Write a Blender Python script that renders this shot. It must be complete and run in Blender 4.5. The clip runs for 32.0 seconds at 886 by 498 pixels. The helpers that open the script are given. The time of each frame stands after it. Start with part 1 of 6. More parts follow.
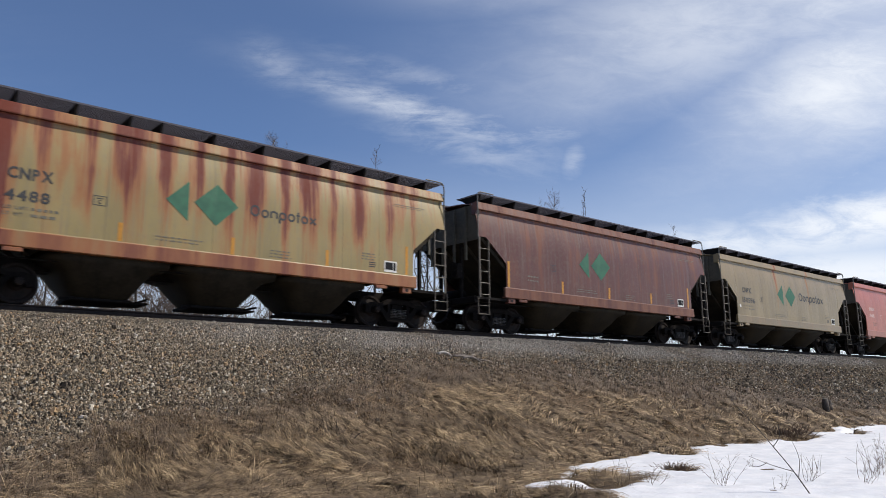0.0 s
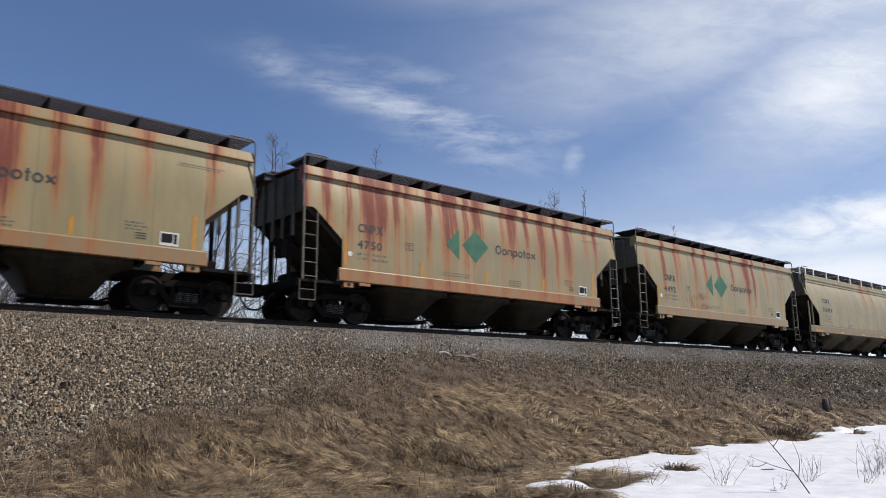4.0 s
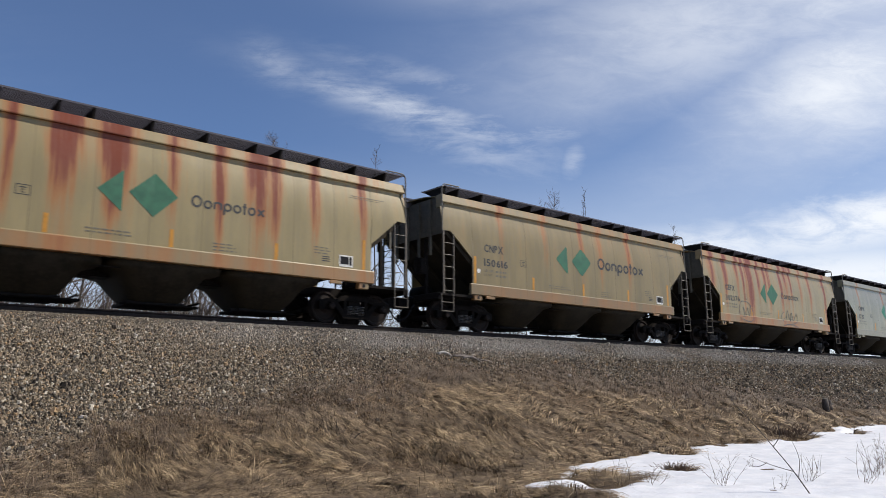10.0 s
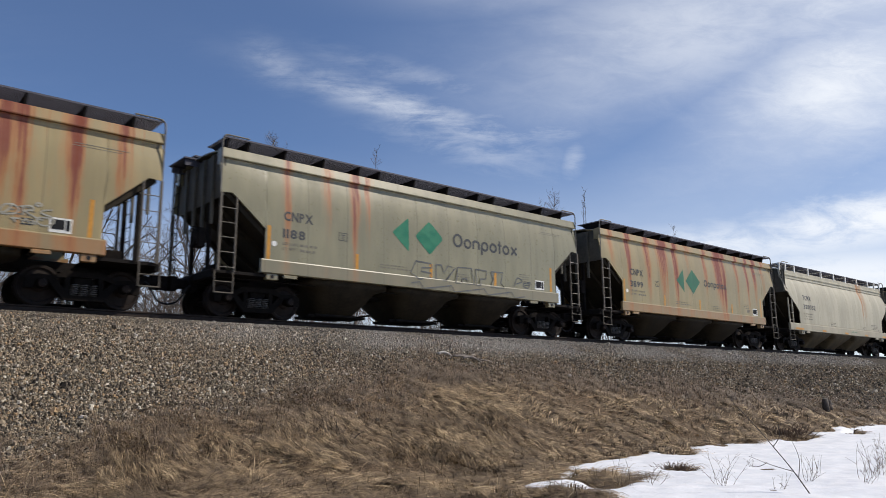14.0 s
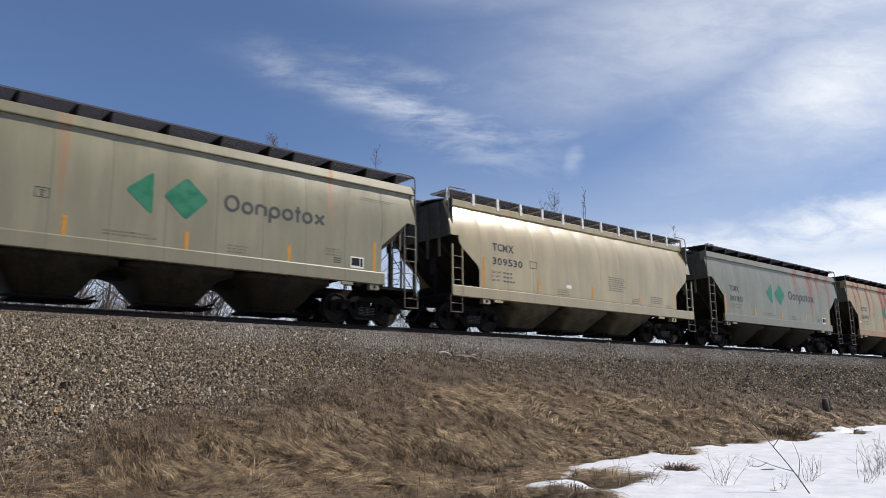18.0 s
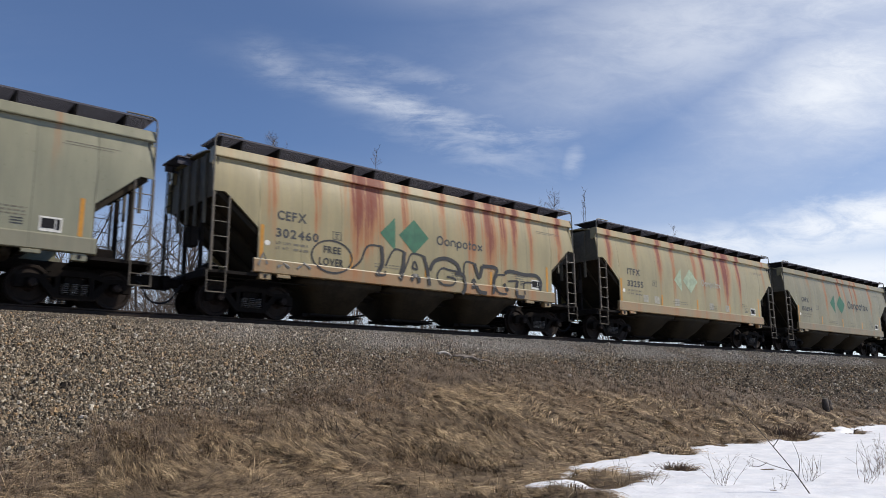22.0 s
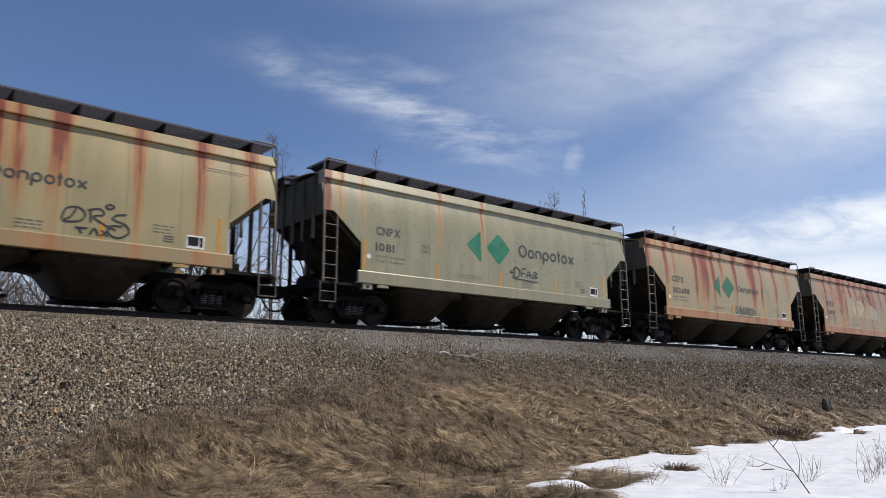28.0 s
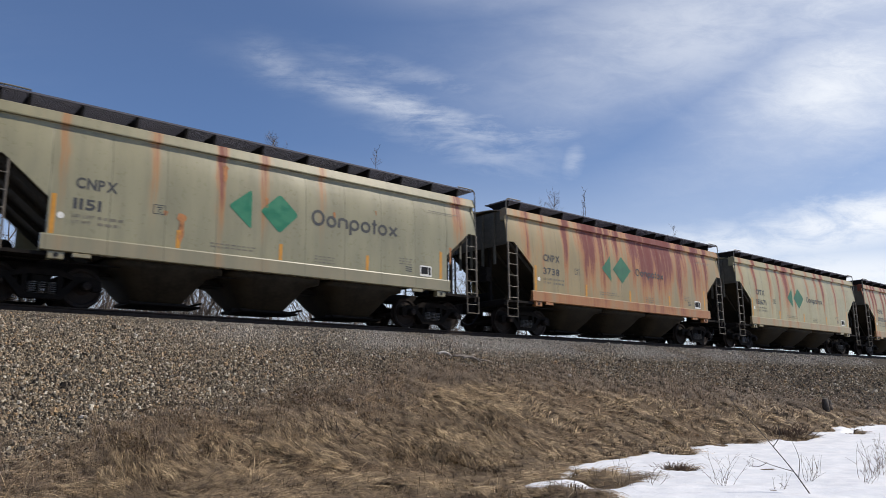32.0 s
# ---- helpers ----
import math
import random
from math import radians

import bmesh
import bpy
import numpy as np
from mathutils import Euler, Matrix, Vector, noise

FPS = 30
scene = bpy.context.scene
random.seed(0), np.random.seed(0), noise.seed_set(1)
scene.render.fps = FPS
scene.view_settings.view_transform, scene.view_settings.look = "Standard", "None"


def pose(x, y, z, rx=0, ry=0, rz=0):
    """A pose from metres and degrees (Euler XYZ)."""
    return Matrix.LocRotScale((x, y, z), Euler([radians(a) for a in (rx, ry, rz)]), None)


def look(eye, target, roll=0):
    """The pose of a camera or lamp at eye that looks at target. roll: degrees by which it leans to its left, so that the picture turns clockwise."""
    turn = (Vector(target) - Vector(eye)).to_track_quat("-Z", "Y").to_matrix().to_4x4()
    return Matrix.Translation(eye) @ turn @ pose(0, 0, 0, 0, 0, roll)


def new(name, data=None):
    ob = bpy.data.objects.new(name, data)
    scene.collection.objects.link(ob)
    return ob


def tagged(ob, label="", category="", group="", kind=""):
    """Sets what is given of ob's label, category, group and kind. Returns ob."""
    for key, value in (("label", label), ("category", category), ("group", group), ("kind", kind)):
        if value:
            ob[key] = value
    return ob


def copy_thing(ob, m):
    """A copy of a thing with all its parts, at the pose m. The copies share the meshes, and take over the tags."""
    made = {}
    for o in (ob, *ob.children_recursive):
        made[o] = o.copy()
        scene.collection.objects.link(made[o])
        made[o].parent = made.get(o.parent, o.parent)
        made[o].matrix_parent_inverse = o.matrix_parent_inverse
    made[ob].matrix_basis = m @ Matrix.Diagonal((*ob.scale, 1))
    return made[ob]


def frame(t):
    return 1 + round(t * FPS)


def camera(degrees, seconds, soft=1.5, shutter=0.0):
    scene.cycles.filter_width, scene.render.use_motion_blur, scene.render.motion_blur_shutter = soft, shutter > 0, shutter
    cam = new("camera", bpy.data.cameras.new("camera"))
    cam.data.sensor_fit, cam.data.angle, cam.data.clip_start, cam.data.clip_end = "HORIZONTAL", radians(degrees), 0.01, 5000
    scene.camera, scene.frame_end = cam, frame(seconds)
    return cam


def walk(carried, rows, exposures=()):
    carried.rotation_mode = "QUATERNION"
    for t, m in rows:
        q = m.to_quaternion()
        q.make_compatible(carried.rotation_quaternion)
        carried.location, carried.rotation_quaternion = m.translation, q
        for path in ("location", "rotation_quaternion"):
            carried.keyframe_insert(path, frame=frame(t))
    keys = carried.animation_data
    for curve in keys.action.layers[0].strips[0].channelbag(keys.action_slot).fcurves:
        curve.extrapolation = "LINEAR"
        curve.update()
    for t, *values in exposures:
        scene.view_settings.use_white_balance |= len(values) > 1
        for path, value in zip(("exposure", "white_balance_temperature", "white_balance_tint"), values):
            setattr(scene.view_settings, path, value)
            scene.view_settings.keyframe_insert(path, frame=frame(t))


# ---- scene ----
cam = camera(61.99, 32.0, soft=0.8, shutter=0.14)
EYE = Vector((0.0, -19.154, -1.941))
YAW, PITCH = radians(40.5), radians(10.856)
AIM = Vector((math.sin(YAW) * math.cos(PITCH), math.cos(YAW) * math.cos(PITCH), math.sin(PITCH)))
VIEW = look(EYE, EYE + AIM, -0.46)
walk(cam, [(0.0, VIEW), (32.0, VIEW)])
scene.view_settings.exposure = 0.0

# ---- light: high spring sun ahead and to the camera's side of the track, thin cirrus ----
SUN = Vector((0.58, -0.40, 0.71)).normalized()


def node(nt, kind, ins=()):
    n = nt.nodes.new(kind)
    for k, v in dict(ins).items():
        if isinstance(v, bpy.types.NodeSocket):
            nt.links.new(v, n.inputs[k])
        else:
            n.inputs[k].default_value = v
    return n


def math_(nt, op, a, b=0.0, c=0.0, clamp=False):
    n = node(nt, "ShaderNodeMath", {0: a, 1: b, 2: c})
    n.operation, n.use_clamp = op, clamp
    return n.outputs[0]


def remap(nt, v, a, b, c=0.0, d=1.0, smooth=True):
    n = node(nt, "ShaderNodeMapRange", {"Value": v, "From Min": a, "From Max": b, "To Min": c, "To Max": d})
    n.interpolation_type = "SMOOTHSTEP" if smooth else "LINEAR"
    return n.outputs["Result"]


def mix(nt, f, a, b, blend="MIX"):
    n = node(nt, "ShaderNodeMix")
    n.data_type, n.blend_type = "RGBA", blend
    for k, v in ((0, f), (6, a), (7, b)):
        if isinstance(v, bpy.types.NodeSocket):
            nt.links.new(v, n.inputs[k])
        elif k == 0:
            n.inputs[0].default_value = v
        else:
            n.inputs[k].default_value = (*v[:3], 1)
    return n.outputs[2]


def noise_tex(nt, vec, scale, detail=4.0, rough=0.55, dims="3D", distortion=0.0):
    n = node(nt, "ShaderNodeTexNoise", {"Vector": vec, "Scale": scale, "Detail": detail, "Roughness": rough,
                                        "Distortion": distortion})
    n.noise_dimensions = dims
    return n.outputs[0]


def stretch(nt, vec, sx, sy, sz, shift=(0, 0, 0), turn=(0, 0, 0)):
    return node(nt, "ShaderNodeMapping", {"Vector": vec, "Scale": (sx, sy, sz), "Location": shift, "Rotation": turn}).outputs[0]


def make_world():
    world = bpy.data.worlds.new("sky")
    scene.world = world
    world.use_nodes = True
    nt = world.node_tree
    nt.nodes.clear()
    sky = node(nt, "ShaderNodeTexSky")
    sky.sky_type, sky.sun_disc = "NISHITA", False
    sky.sun_elevation = math.asin(SUN.z)
    sky.sun_rotation = math.atan2(SUN.x, SUN.y)
    sky.altitude, sky.air_density, sky.dust_density, sky.ozone_density = 700.0, 1.0, 0.5, 1.6
    way = node(nt, "ShaderNodeTexCoord").outputs["Generated"]

    def along(v):
        n = node(nt, "ShaderNodeVectorMath", {0: way, 1: v})
        n.operation = "DOT_PRODUCT"
        return n.outputs["Value"]

    ahead = Vector((math.sin(YAW), math.cos(YAW), 0.0))
    side = Vector((math.cos(YAW), -math.sin(YAW), 0.0))
    deep = math_(nt, "MAXIMUM", along(ahead), 0.25)
    u = math_(nt, "DIVIDE", along(side), deep)
    v = math_(nt, "DIVIDE", along(Vector((0, 0, 1))), deep)
    uv = node(nt, "ShaderNodeCombineXYZ", {0: u, 1: v}).outputs[0]
    streak = noise_tex(nt, stretch(nt, uv, 1.6, 8.0, 1.0, (0.3, 0.1, 0), (0, 0, 0.24)), 2.6, 10.0, 0.66, distortion=0.7)
    fine = noise_tex(nt, stretch(nt, uv, 3.4, 9.0, 1.0, (2.0, 0.4, 0), (0, 0, -0.30)), 4.2, 8.0, 0.68, distortion=0.5)
    puff = noise_tex(nt, stretch(nt, uv, 1.4, 2.4, 1.0, (5.1, 3.3, 0), (0, 0, -0.25)), 2.2, 8.0, 0.55, distortion=0.3)

    def bank(cu, cv, au, av, tilt=0.0):
        du = math_(nt, "SUBTRACT", u, cu)
        dv = math_(nt, "SUBTRACT", v, cv)
        dv = math_(nt, "ADD", dv, math_(nt, "MULTIPLY", du, tilt))
        r = math_(nt, "ADD", math_(nt, "POWER", math_(nt, "ABSOLUTE", math_(nt, "DIVIDE", du, au)), 2.0),
                  math_(nt, "POWER", math_(nt, "ABSOLUTE", math_(nt, "DIVIDE", dv, av)), 2.0))
        return math_(nt, "EXPONENT", math_(nt, "MULTIPLY", r, -1.0))

    def banks(rows):
        cover = 0.0
        for cu, cv, au, av, tilt, amount in rows:
            cover = math_(nt, "MAXIMUM", cover, math_(nt, "MULTIPLY", bank(cu, cv, au, av, tilt), amount))
        return cover

    # thin cirrus streaks, a broad veil, and puffier banks low down
    wisps = banks(((-0.035, 0.392, 0.17, 0.026, 0.34, 0.54), (0.09, 0.366, 0.12, 0.022, 0.02, 0.46), (0.03, 0.345, 0.12, 0.03, 0.30, 0.34), (-0.03, 0.445, 0.15, 0.022, 0.25, 0.22), (0.185, 0.317, 0.016, 0.024, -0.5, 0.36), (-0.235, 0.465, 0.05, 0.03, 0.4, 0.26),
                   (0.43, 0.375, 0.035, 0.010, -0.3, 0.3), (-1.6, 0.4, 0.5, 0.3, 0.0, 0.5)))
    grain = math_(nt, "ADD", math_(nt, "MULTIPLY", streak, 0.6), math_(nt, "MULTIPLY", fine, 0.45))
    wisps = math_(nt, "MULTIPLY", wisps, remap(nt, grain, 0.38, 0.66, 0.15, 1.0))
    veil = banks(((0.62, 0.45, 0.24, 0.115, -0.42, 1.0), (0.40, 0.53, 0.30, 0.12, -0.25, 0.62), (0.66, 0.60, 0.32, 0.17, 0.0, 0.85), (0.12, 0.575, 0.20, 0.05, 0.1, 0.26), (0.28, 0.44, 0.20, 0.07, -0.25, 0.38), (1.2, 0.5, 0.6, 0.5, 0.0, 0.8)))
    soft_grain = math_(nt, "ADD", math_(nt, "MULTIPLY", puff, 0.7), math_(nt, "MULTIPLY", fine, 0.35))
    veil = math_(nt, "MULTIPLY", veil, remap(nt, soft_grain, 0.38, 0.66, 0.60, 1.0))
    low = banks(((0.60, 0.232, 0.25, 0.045, -0.18, 1.0), (0.36, 0.190, 0.20, 0.03, -0.10, 0.85), (0.62, 0.15, 0.4, 0.04, 0.0, 0.9), (0.55, 0.29, 0.12, 0.02, -0.2, 0.4)))
    low = math_(nt, "MULTIPLY", low, remap(nt, soft_grain, 0.42, 0.60, 0.25, 1.0))
    cloud = math_(nt, "MAXIMUM", math_(nt, "MAXIMUM", wisps, veil), low)
    haze = remap(nt, v, 0.02, 0.36, 0.62, 0.035)
    cloud = math_(nt, "ADD", cloud, math_(nt, "MULTIPLY", haze, math_(nt, "SUBTRACT", 1.0, cloud)))
    tint = mix(nt, 1.0, sky.outputs[0], (0.82, 1.08, 1.44), "MULTIPLY")
    col = mix(nt, cloud, tint, (13.0, 13.5, 14.3))
    bg = node(nt, "ShaderNodeBackground", {"Color": col, "Strength": 0.072})
    out = node(nt, "ShaderNodeOutputWorld", {"Surface": bg.outputs[0]})
    return out


make_world()
lamp = bpy.data.lights.new("sun", "SUN")
lamp.energy, lamp.angle, lamp.color = 4.4, radians(0.53), (1.0, 0.92, 0.81)
sun = new("sun", lamp)
sun.matrix_world = look(SUN * 60, (0, 0, 0))


# ---- materials ----
def material(name, base, rough=0.6, metal=0.0, vary=0.25, scale=6.0, bump=0.0, island=0.0, spec=0.5, dark=None, coord="Object"):
    """Plain surface with mottling at two scales; island: how far loose pieces differ in brightness."""
    m = bpy.data.materials.new(name)
    m.use_nodes = True
    nt = m.node_tree
    b = nt.nodes["Principled BSDF"]
    co = node(nt, "ShaderNodeTexCoord").outputs[coord]
    n1 = noise_tex(nt, co, scale, 5.0)
    n2 = noise_tex(nt, co, scale * 7.0, 3.0)
    f = math_(nt, "ADD", math_(nt, "MULTIPLY", n1, 0.65), math_(nt, "MULTIPLY", n2, 0.35))
    dk = dark or tuple(c * (1 - vary) for c in base)
    lt = tuple(min(1.0, c * (1 + vary)) for c in base)
    col = mix(nt, remap(nt, f, 0.32, 0.68), dk, lt)
    if island:
        r = node(nt, "ShaderNodeNewGeometry").outputs["Random Per Island"]
        col = mix(nt, 1.0, col, mix(nt, r, (1 - island,) * 3, (1 + island,) * 3), "MULTIPLY")
    nt.links.new(col, b.inputs["Base Color"])
    nt.links.new(remap(nt, f, 0.3, 0.7, max(0.05, rough - 0.12), min(1.0, rough + 0.12)), b.inputs["Roughness"])
    b.inputs["Metallic"].default_value = metal
    b.inputs["Specular IOR Level"].default_value = spec
    if bump:
        bp = node(nt, "ShaderNodeBump", {"Height": f, "Strength": 0.6, "Distance": bump})
        nt.links.new(bp.outputs[0], b.inputs["Normal"])
    return m


def paint(base, streaks="", rust=0.25, dirt=0.25, gloss=0.42, seed=0.0, orange=(0.46, 0.205, 0.075), deep=(0.215, 0.062, 0.040), patchy=0.0, coat=0.35):
    """Weathered car paint. streaks: 'place strength width' in metres along the car, where rust runs down from the eave."""
    base = (base[0] * 0.69, base[1] * 0.675, base[2] * 0.59)
    orange = (orange[0] * 0.74, orange[1] * 0.64, orange[2] * 0.46)
    deep = (deep[0] * 0.80, deep[1] * 0.66, deep[2] * 0.55)
    m = bpy.data.materials.new("weathered_paint")
    m.use_nodes = True
    nt = m.node_tree
    b = nt.nodes["Principled BSDF"]
    co = node(nt, "ShaderNodeTexCoord").outputs["Object"]
    xyz = node(nt, "ShaderNodeSeparateXYZ", {0: co})
    x, z = xyz.outputs[0], xyz.outputs[2]
    sh = (seed * 3.7, seed, seed * 1.3)
    wob = noise_tex(nt, stretch(nt, co, 1.0, 0.2, 0.7, sh), 2.2, 3.0)
    fibre = noise_tex(nt, stretch(nt, co, 5.5, 0.3, 0.16, sh), 2.6, 7.0, 0.62)
    broad = noise_tex(nt, stretch(nt, co, 1.3, 0.3, 0.28, sh), 1.6, 4.0)
    speck = noise_tex(nt, stretch(nt, co, 1, 1, 1, sh), 9.0, 6.0, 0.7)
    bumps = [tuple(float(q) for q in s.split()) for s in streaks.split(",") if s.strip()]
    fade = remap(nt, z, 1.2, 4.0, 0.42, 1.0, False)
    mask = math_(nt, "MULTIPLY", remap(nt, fibre, 0.55, 0.82), rust * 1.3)
    mask = math_(nt, "ADD", mask, math_(nt, "MULTIPLY", remap(nt, broad, 0.42, 0.75), rust * 0.9))
    if bumps:
        u = math_(nt, "ADD", math_(nt, "MULTIPLY", x, 1 / 14.4), 0.5)
        u = math_(nt, "ADD", u, math_(nt, "MULTIPLY", math_(nt, "SUBTRACT", wob, 0.5), 0.010))
        curve = node(nt, "ShaderNodeFloatCurve", {"Value": u})
        c = curve.mapping.curves[0]
        c.points[0].location, c.points[1].location = (0, 0), (1, 0)
        for k in range(1, 180):
            xx = (k / 180 - 0.5) * 14.4
            h = max(1.45 * s * math.exp(-abs((xx - a) / (w * 1.05)) ** 1.35) for a, s, w in bumps)
            c.points.new(k / 180, min(1.0, h))
        curve.mapping.update()
        run = math_(nt, "MULTIPLY", curve.outputs[0], remap(nt, fibre, 0.28, 0.64, 0.45, 1.40))
        run = math_(nt, "MULTIPLY", run, remap(nt, broad, 0.25, 0.6, 0.65, 1.25))
        # each run ends at a height of its own
        reach = noise_tex(nt, stretch(nt, co, 1.5, 0.0, 0.0, sh), 1.7, 2.0)
        run = math_(nt, "MULTIPLY", run, remap(nt, math_(nt, "SUBTRACT", z, math_(nt, "MULTIPLY", math_(nt, "SUBTRACT", reach, 0.45), 4.0)), 1.2, 3.4, 0.35, 1.25))
        mask = math_(nt, "ADD", mask, run)
    drips = noise_tex(nt, stretch(nt, co, 11.0, 0.3, 0.14, sh), 2.4, 5.0, 0.6)
    drips = math_(nt, "MULTIPLY", remap(nt, drips, 0.56, 0.70), remap(nt, z, 2.7, 4.15, 0.0, 1.0))
    mask = math_(nt, "ADD", mask, math_(nt, "MULTIPLY", drips, 0.10 + rust * 0.9))
    mask = math_(nt, "MULTIPLY", mask, fade)
    sill = math_(nt, "MULTIPLY", remap(nt, z, 1.50, 1.44), remap(nt, broad, 0.25, 0.55, 0.5, 1.0))
    mask = math_(nt, "ADD", mask, math_(nt, "MULTIPLY", sill, 0.06 + rust * 0.75))
    mask = math_(nt, "ADD", mask, math_(nt, "MULTIPLY", remap(nt, z, 4.02, 4.06), rust * 0.35))
    if patchy:
        mask = math_(nt, "ADD", mask, math_(nt, "MULTIPLY", remap(nt, speck, 0.60, 0.74), patchy))
    tone = mix(nt, remap(nt, broad, 0.3, 0.7), tuple(c * 0.82 for c in base), tuple(min(1, c * 1.02) for c in base))
    tone = mix(nt, math_(nt, "MULTIPLY", remap(nt, fibre, 0.52, 0.28), dirt), tone, (0.17, 0.145, 0.105))
    tone = mix(nt, math_(nt, "MULTIPLY", remap(nt, speck, 0.46, 0.66), dirt * 0.6), tone, (0.20, 0.165, 0.115))
    tone = mix(nt, math_(nt, "MULTIPLY", sill, 0.12 + dirt * 0.9), tone, (0.16, 0.125, 0.085))
    weld = math_(nt, "PINGPONG", math_(nt, "ADD", x, 0.64), 0.64)
    weld = math_(nt, "MULTIPLY", remap(nt, weld, 0.016, 0.004), remap(nt, broad, 0.3, 0.6, 0.30, 0.75))
    tone = mix(nt, math_(nt, "MULTIPLY", weld, remap(nt, z, 3.96, 3.90)), tone, tuple(c * 0.42 for c in base))
    col = mix(nt, remap(nt, mask, 0.06, 0.58, 0.0, 0.85), tone, orange)
    col = mix(nt, remap(nt, mask, 0.42, 1.0, 0.0, 0.92), col, deep)
    nt.links.new(col, b.inputs["Base Color"])
    rough = math_(nt, "ADD", math_(nt, "MULTIPLY", mask, 0.3), remap(nt, speck, 0.3, 0.7, gloss - 0.07, gloss + 0.10))
    nt.links.new(rough, b.inputs["Roughness"])
    b.inputs["Specular IOR Level"].default_value = 0.38
    b.inputs["Coat Weight"].default_value = coat
    b.inputs["Coat Roughness"].default_value = 0.24
    bp = node(nt, "ShaderNodeBump", {"Height": speck, "Strength": 0.35, "Distance": 0.004})
    nt.links.new(bp.outputs[0], b.inputs["Normal"])
    return m


# Bay and slope tones hold the underbody shade as well as grime.
GRIME_SHADE = material("grimy_shaded_steel", (0.029, 0.0225, 0.0145), 0.75, 0.0, 0.5, 1.6, 0.003, spec=0.15)
GRIME_SHADE_PALE = material("pale_shaded_steel", (0.085, 0.068, 0.043), 0.7, 0.0, 0.5, 2.0, 0.003, spec=0.2)
# End sheets: body colour darkened for the shade at the car ends.
END_SHADE = material("shaded_end_paint", (0.085, 0.077, 0.058), 0.7, 0.0, 0.4, 1.8, 0.003)
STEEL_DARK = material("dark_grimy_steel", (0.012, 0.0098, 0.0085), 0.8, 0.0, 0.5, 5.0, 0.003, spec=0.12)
# Shade under the cars is put into these near-black truck and wheel tones.
CAST = material("shade_dark_cast_steel", (0.0095, 0.0075, 0.0062), 0.8, 0.0, 0.6, 4.0, 0.004, spec=0.08)
WHEEL = material("shade_dark_rusty_wheel_steel", (0.017, 0.0115, 0.009), 0.7, 0.0, 0.5, 5.0, 0.002, spec=0.18)
SPRING = material("worn_spring_steel", (0.11, 0.10, 0.09), 0.5, 0.4, 0.3, 9.0)
GRATE = material("dark_galvanised_grating", (0.082, 0.080, 0.098), 0.7, 0.0, 0.25, 12.0, 0.002, spec=0.3)
GREY_PAINT = material("galvanised_bar", (0.15, 0.135, 0.11), 0.5, 0.2, 0.25, 6.0)
LADDER = material("dull_brown_ladder_paint", (0.10, 0.082, 0.06), 0.6, 0.0, 0.35, 3.0)
LETTER = material("dark_grey_lettering", (0.032, 0.032, 0.032), 0.55, 0.0, 0.3, 7.0)
PRINT = material("faint_grey_stencil", (0.135, 0.12, 0.085), 0.6, 0.0, 0.35, 9.0)
LETTER_FADED = material("faded_grey_lettering", (0.30, 0.28, 0.22), 0.6, 0.0, 0.3, 7.0)
LETTER_RED = material("pale_pink_lettering", (0.55, 0.38, 0.32), 0.6, 0.0, 0.3, 7.0)
GREEN = material("green_emblem_paint", (0.010, 0.15, 0.070), 0.42, 0.0, 0.12, 5.0)
GREEN_DULL = material("dull_green_emblem_paint", (0.026, 0.12, 0.062), 0.55, 0.0, 0.2, 5.0)
GREEN_FADED = material("faded_green_emblem_paint", (0.30, 0.36, 0.24), 0.6, 0.0, 0.25, 5.0)
YELLOW = material("yellow_reflector", (0.50, 0.225, 0.022), 0.4, 0.0, 0.15, 8.0)
WHITE = material("white_stencil", (0.66, 0.64, 0.58), 0.5, 0.0, 0.12, 8.0)
BLACK = material("black_label", (0.018, 0.018, 0.02), 0.85, 0.0, 0.2, 8.0, spec=0.15)
SPRAY = material("black_spray_paint", (0.018, 0.017, 0.017), 0.6, 0.0, 0.4, 3.0)
SPRAY_GREY = material("thin_grey_spray_paint", (0.09, 0.09, 0.085), 0.6, 0.0, 0.35, 3.0)
SPRAY_FILL = material("pale_lilac_spray_paint", (0.42, 0.36, 0.34), 0.55, 0.0, 0.2, 3.0)
SPRAY_PINK = material("pink_spray_paint", (0.42, 0.16, 0.10), 0.6, 0.0, 0.25, 3.0)
RAIL = material("rusty_rail", (0.035, 0.026, 0.021), 0.75, 0.0, 0.4, 6.0, spec=0.2)
TIE = material("weathered_timber", (0.09, 0.072, 0.058), 0.9, 0.0, 0.4, 4.0, 0.004)
BARK = material("grey_brown_bark", (0.085, 0.070, 0.058), 0.9, 0.0, 0.4, 5.0, 0.003)
TWIG = material("pale_brown_twig", (0.11, 0.085, 0.068), 0.9, 0.0, 0.3, 3.0, 0.0, 0.3)
STALK = material("dry_brown_stalk", (0.13, 0.085, 0.055), 0.9, 0.0, 0.3, 3.0, 0.0, 0.25)
DEADWOOD = material("dark_dead_wood", (0.22, 0.19, 0.16), 0.85, 0.0, 0.5, 8.0, 0.004)
WOOD_GREY = material("silvery_dead_wood", (0.38, 0.35, 0.31), 0.85, 0.0, 0.4, 8.0, 0.004)


